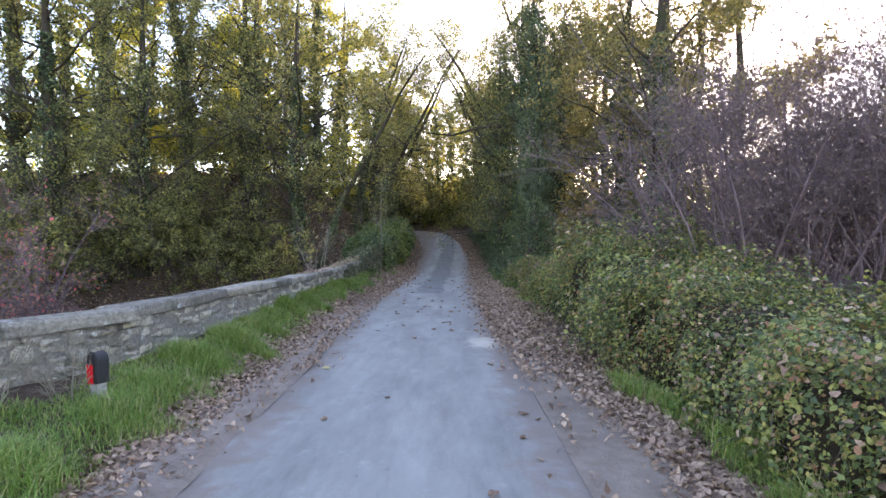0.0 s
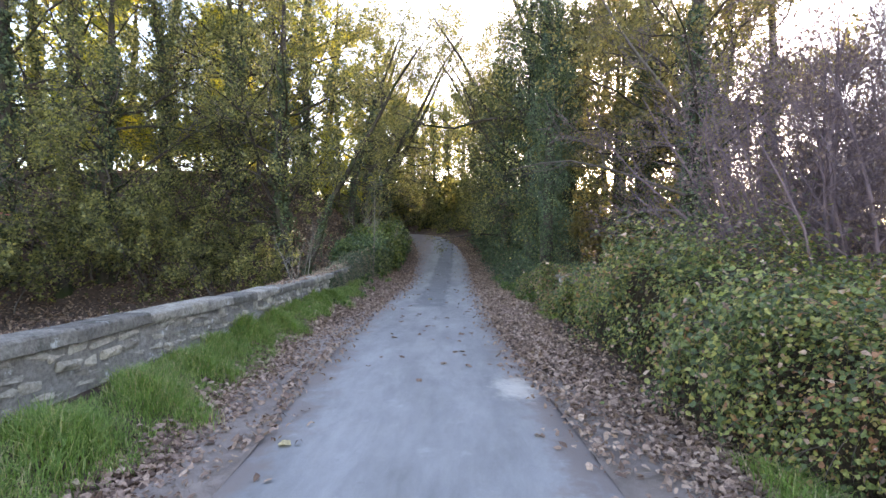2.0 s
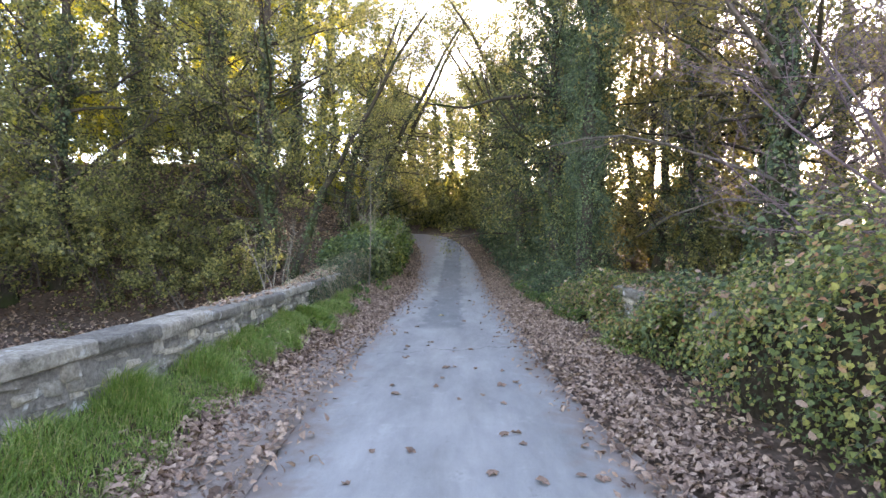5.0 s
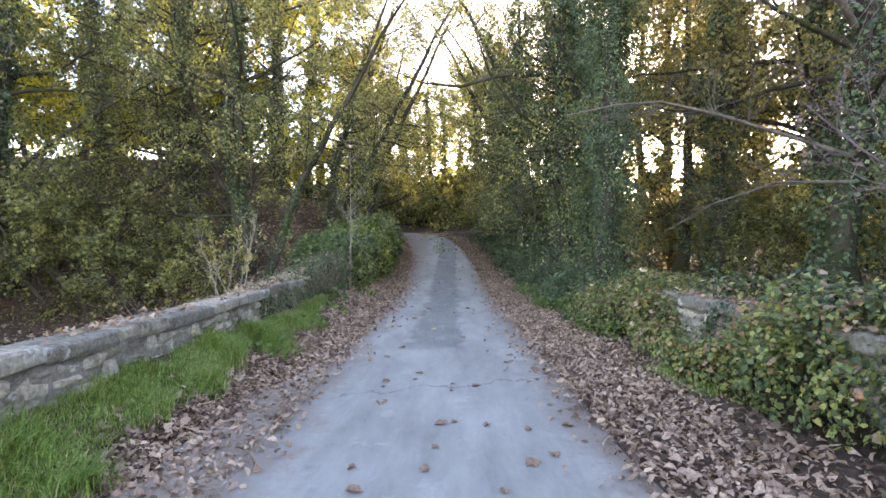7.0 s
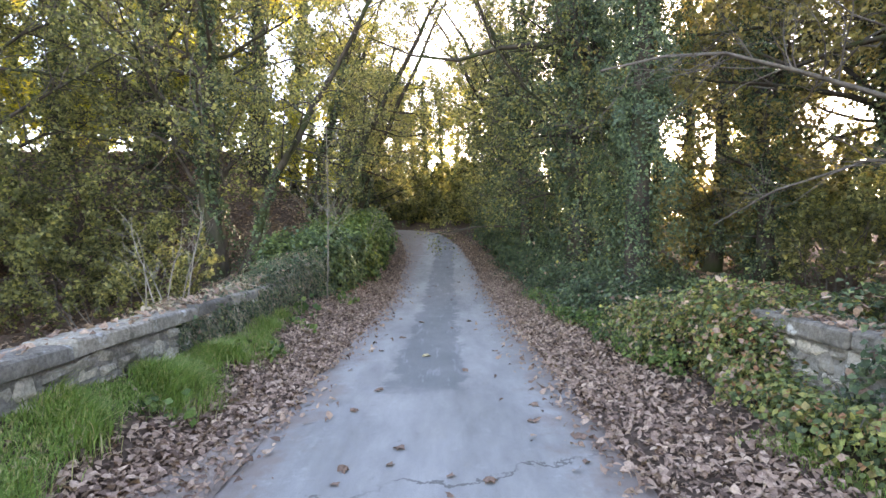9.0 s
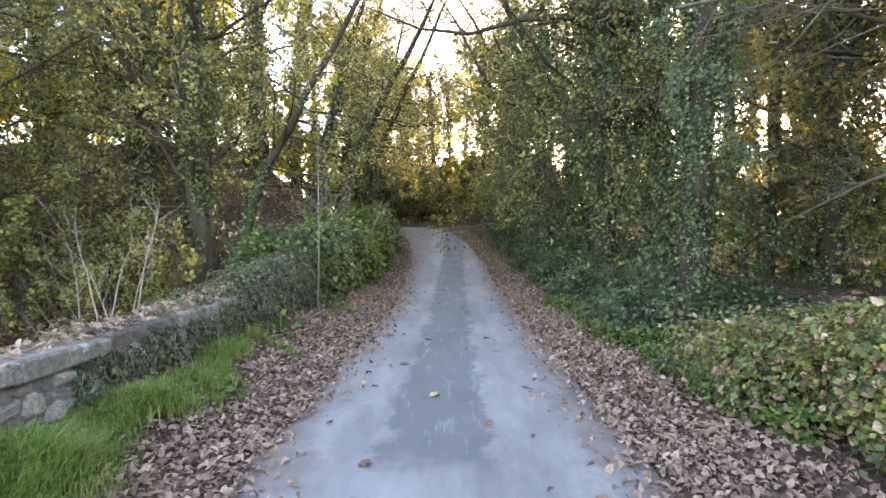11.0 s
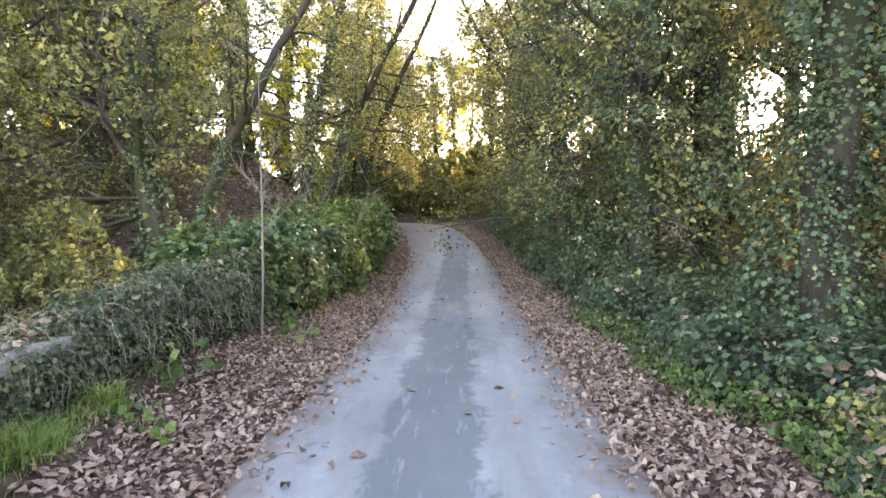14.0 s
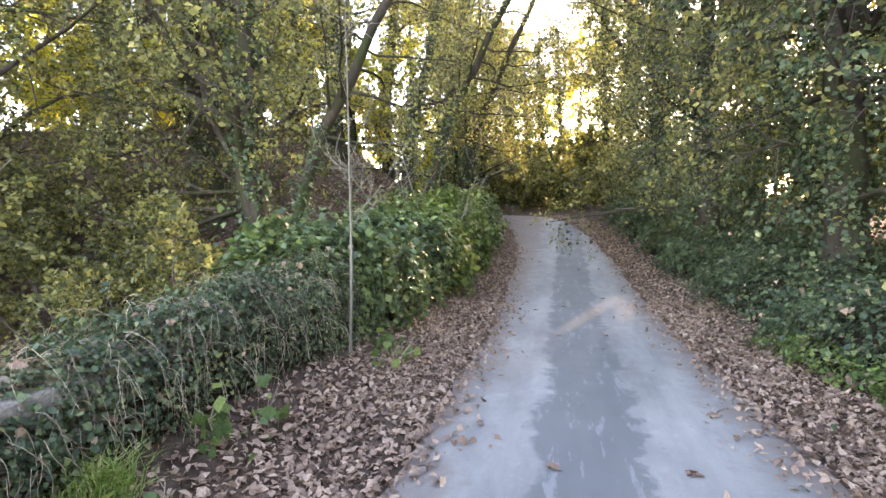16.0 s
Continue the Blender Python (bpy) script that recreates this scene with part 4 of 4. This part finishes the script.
tagged(new("grass", grass(5000, lambda y: (R_FRONT(y) - 0.12, R_FRONT(y) + 0.3), 1.8, 6.0, 0.24)), "long grass at the foot of the brambles", "grass", kind="stuff")
tagged(new("grass", grass(1500, lambda y: (1.75 + 0 * y, 2.0 + 0 * y), 11.9, 13.1, 0.14)), "short bright grass tuft beside the leaf litter", "grass", kind="stuff")


def litter(name, label, count, place, size, mat=None, lift=0.02):
    x, y = place(count)
    d = x - road_x(y)
    top = np.where((y < 9.7) & (np.abs(d) < 2.35), np.maximum(road_z(y) + 0.01, ground_z(x, y)), ground_z(x, y))
    top = np.where(np.abs(d) < 1.42, np.maximum(top, road_z(y) + 0.02 - 0.022 * (d / 1.35) ** 2), top)
    C = np.stack([x, y, top + RNG.uniform(0.005, lift, count)], 1)
    N = RNG.normal(size=(count, 3)) * 0.4 + np.array([0, 0, 1])
    return tagged(new(name, leaves(name, C, N, size, mat or LEAF_DEAD, 0.62, 0.55, near=lift < 0.05)), label, "leaf litter", kind="stuff")


def strip(side):
    def place(n):
        band = RNG.uniform(0, 1, n)
        y = np.where(band < 0.42, RNG.uniform(1, 14, n), np.where(band < 0.8, RNG.uniform(14, 25, n), RNG.uniform(25, 40, n)))
        if side < 0:
            inner, outer = np.interp(y, [0, 8, 14, 20, 40], [1.58, 1.6, 1.36, 1.25, 1.2]), np.interp(y, [0, 8, 12, 16, 18, 40], [1.9, 2.05, 2.05, 2.2, 2.45, 2.4])
        else:
            inner, outer = np.interp(y, [0, 4, 8, 14, 40], [2.0, 1.85, 1.35, 1.25, 1.2]), np.interp(y, [0, 8, 14, 40], [2.4, 2.45, 2.4, 2.25])
        u = RNG.normal(0.48, 0.29, n)
        return road_x(y) + side * (inner + (outer - inner) * u), y
    return place


litter("leaf_litter", "brown dead leaves heaped along the lane edge", 32000, strip(-1), 0.06)
litter("leaf_litter", "brown dead leaves heaped along the lane edge", 32000, strip(1), 0.06)


def lane_edge(n):
    """Stray leaves that have crept onto the tarmac from both sides."""
    y = np.where(RNG.uniform(0, 1, n) < 0.6, RNG.uniform(6, 20, n), RNG.uniform(2, 34, n))
    side = np.where(RNG.uniform(0, 1, n) < 0.5, -1, 1)
    return road_x(y) + side * (1.42 - np.minimum(RNG.exponential(0.1, n), 0.5) + 0.05 * np.sin(y * 2.7 + side)), y


litter("leaf_litter", "stray dead leaves along the tarmac edges", 3600, lane_edge, 0.062)


def wood_floor(n):
    x, y = -3.6 - 19 * RNG.uniform(0, 1, n) ** 1.4, RNG.uniform(6, 38, n)
    return x, y


litter("leaf_litter", "dead leaves covering the woodland floor", 34000, wood_floor, 0.13, lift=0.06)


def wall_litter(count):
    line = wall_line(LEFT_WALL)
    s = RNG.uniform(9, line[0][-1], count)
    p = np.stack([np.interp(s, line[0], line[1][:, c]) for c in range(4)], 1)
    C = np.stack([p[:, 0] - RNG.uniform(0.0, 0.34, count), p[:, 1], p[:, 3] + RNG.uniform(0.01, 0.03, count)], 1)
    return leaves("leaf_litter", C, RNG.normal(size=(count, 3)) * 0.3 + np.array([0, 0, 1]), 0.06, LEAF_DEAD, 0.85, 0.5)


def east_wall_litter(count):
    y = RNG.uniform(10.9, 13.85, count)
    C = np.stack([2.38 + RNG.uniform(0, 0.36, count), y, np.interp(y, [10.8, 13.8], [0.83, 0.82]) + RNG.uniform(0.005, 0.03, count)], 1)
    return leaves("leaf_litter", C, RNG.normal(size=(count, 3)) * 0.35 + np.array([0, 0, 1]), 0.065, LEAF_DEAD, 0.75, 0.5, near=True)


tagged(new("leaf_litter", east_wall_litter(520)), "dead leaves lying on the half buried wall", "leaf litter", kind="stuff")
tagged(new("leaf_litter", wall_litter(520)), "dead leaves and moss bits on the wall top", "leaf litter", kind="stuff")


# leaves lying singly on the lane
def fallen_leaf(n, size):
    bm = bmesh.new()
    rng = np.random.default_rng(n)
    rim = []
    for i in range(10):
        a = i / 10 * 2 * math.pi
        r = size * (0.5 if i % 2 else 0.36) * rng.uniform(0.8, 1.2)
        rim.append(bm.verts.new((r * math.cos(a) * 1.2, r * math.sin(a), rng.uniform(0, 0.35) * size)))
    c = bm.verts.new((0, 0, 0.004))
    for i in range(10):
        bm.faces.new((c, rim[i], rim[(i + 1) % 10]))
    me = bpy.data.meshes.new("fallen_leaf")
    bm.to_mesh(me)
    bm.free()
    me.materials.append(LEAF_PALE if n == 0 else LEAF_DEAD)
    return me


LEAF_MESHES = [fallen_leaf(i, s) for i, s in enumerate((0.1, 0.07, 0.085, 0.06, 0.09))]
spots = [(-0.32, 7.9, 2), (-0.99, 8.52, 1), (0.19, 9.2, 3), (-0.44, 11.47, 4), (0.88, 11.35, 2), (-0.63, 15.8, 0), (0.24, 16.1, 1), (0.88, 15.93, 0), (0.9, 4.1, 1), (0.62, 3.2, 2), (-0.75, 4.4, 1), (-1.2, 6.1, 0), (-0.3, 5.0, 3)]
for _ in range(46):
    yy = float(RNG.uniform(8.5, 14))
    spots.append((float(road_x(yy) + RNG.uniform(-0.8, 1.3)), yy, int(RNG.integers(1, 5))))
for _ in range(34):
    yy = float(RNG.uniform(3, 38))
    spots.append((float(road_x(yy) + RNG.uniform(-1.2, 1.2)), yy, int(RNG.integers(1, 5))))
for x, y, k in spots:
    s = (x - float(road_x(y))) / 1.35
    ob = tagged(new("fallen_leaf", LEAF_MESHES[k]), "pale dry leaf lying on the tarmac" if k == 0 else "curled brown dead leaf lying on the tarmac", "leaf", "leaves on the lane")
    ob.matrix_basis = pose(x, y, float(road_z(y)) + 0.022 * (1 - s * s) - 0.002, RNG.uniform(-8, 8), RNG.uniform(-8, 8), RNG.uniform(0, 360))


def stump(x, y, r, h):
    """A short weathered stump with root flare and a broken top."""
    bm = bmesh.new()
    rng = np.random.default_rng(3)
    rings = []
    for z, k in ((-0.2, 1.5), (0.05, 1.2), (0.25, 1.0), (h * 0.7, 0.92), (h, 0.9), (h - 0.04, 0.5)):
        rings.append([bm.verts.new((r * k * math.cos(a) * rng.uniform(0.9, 1.1), r * k * math.sin(a) * rng.uniform(0.9, 1.1), z + (rng.uniform(-0.05, 0.05) if z > h * 0.8 else 0))) for a in np.linspace(0, 2 * math.pi, 13)[:-1]])
    for a, b in zip(rings, rings[1:]):
        for i in range(12):
            bm.faces.new((a[i], a[(i + 1) % 12], b[(i + 1) % 12], b[i]))
    bm.faces.new(rings[-1])
    me = bpy.data.meshes.new("tree_stump")
    bm.to_mesh(me)
    bm.free()
    me.materials.append(BARK)
    ob = tagged(new("tree_stump", me), "dark weathered tree stump on the woodland floor", "stump")
    ob.matrix_basis = pose(x, y, float(ground_z(x, y)))


stump(-16.2, 23.0, 0.26, 0.6)
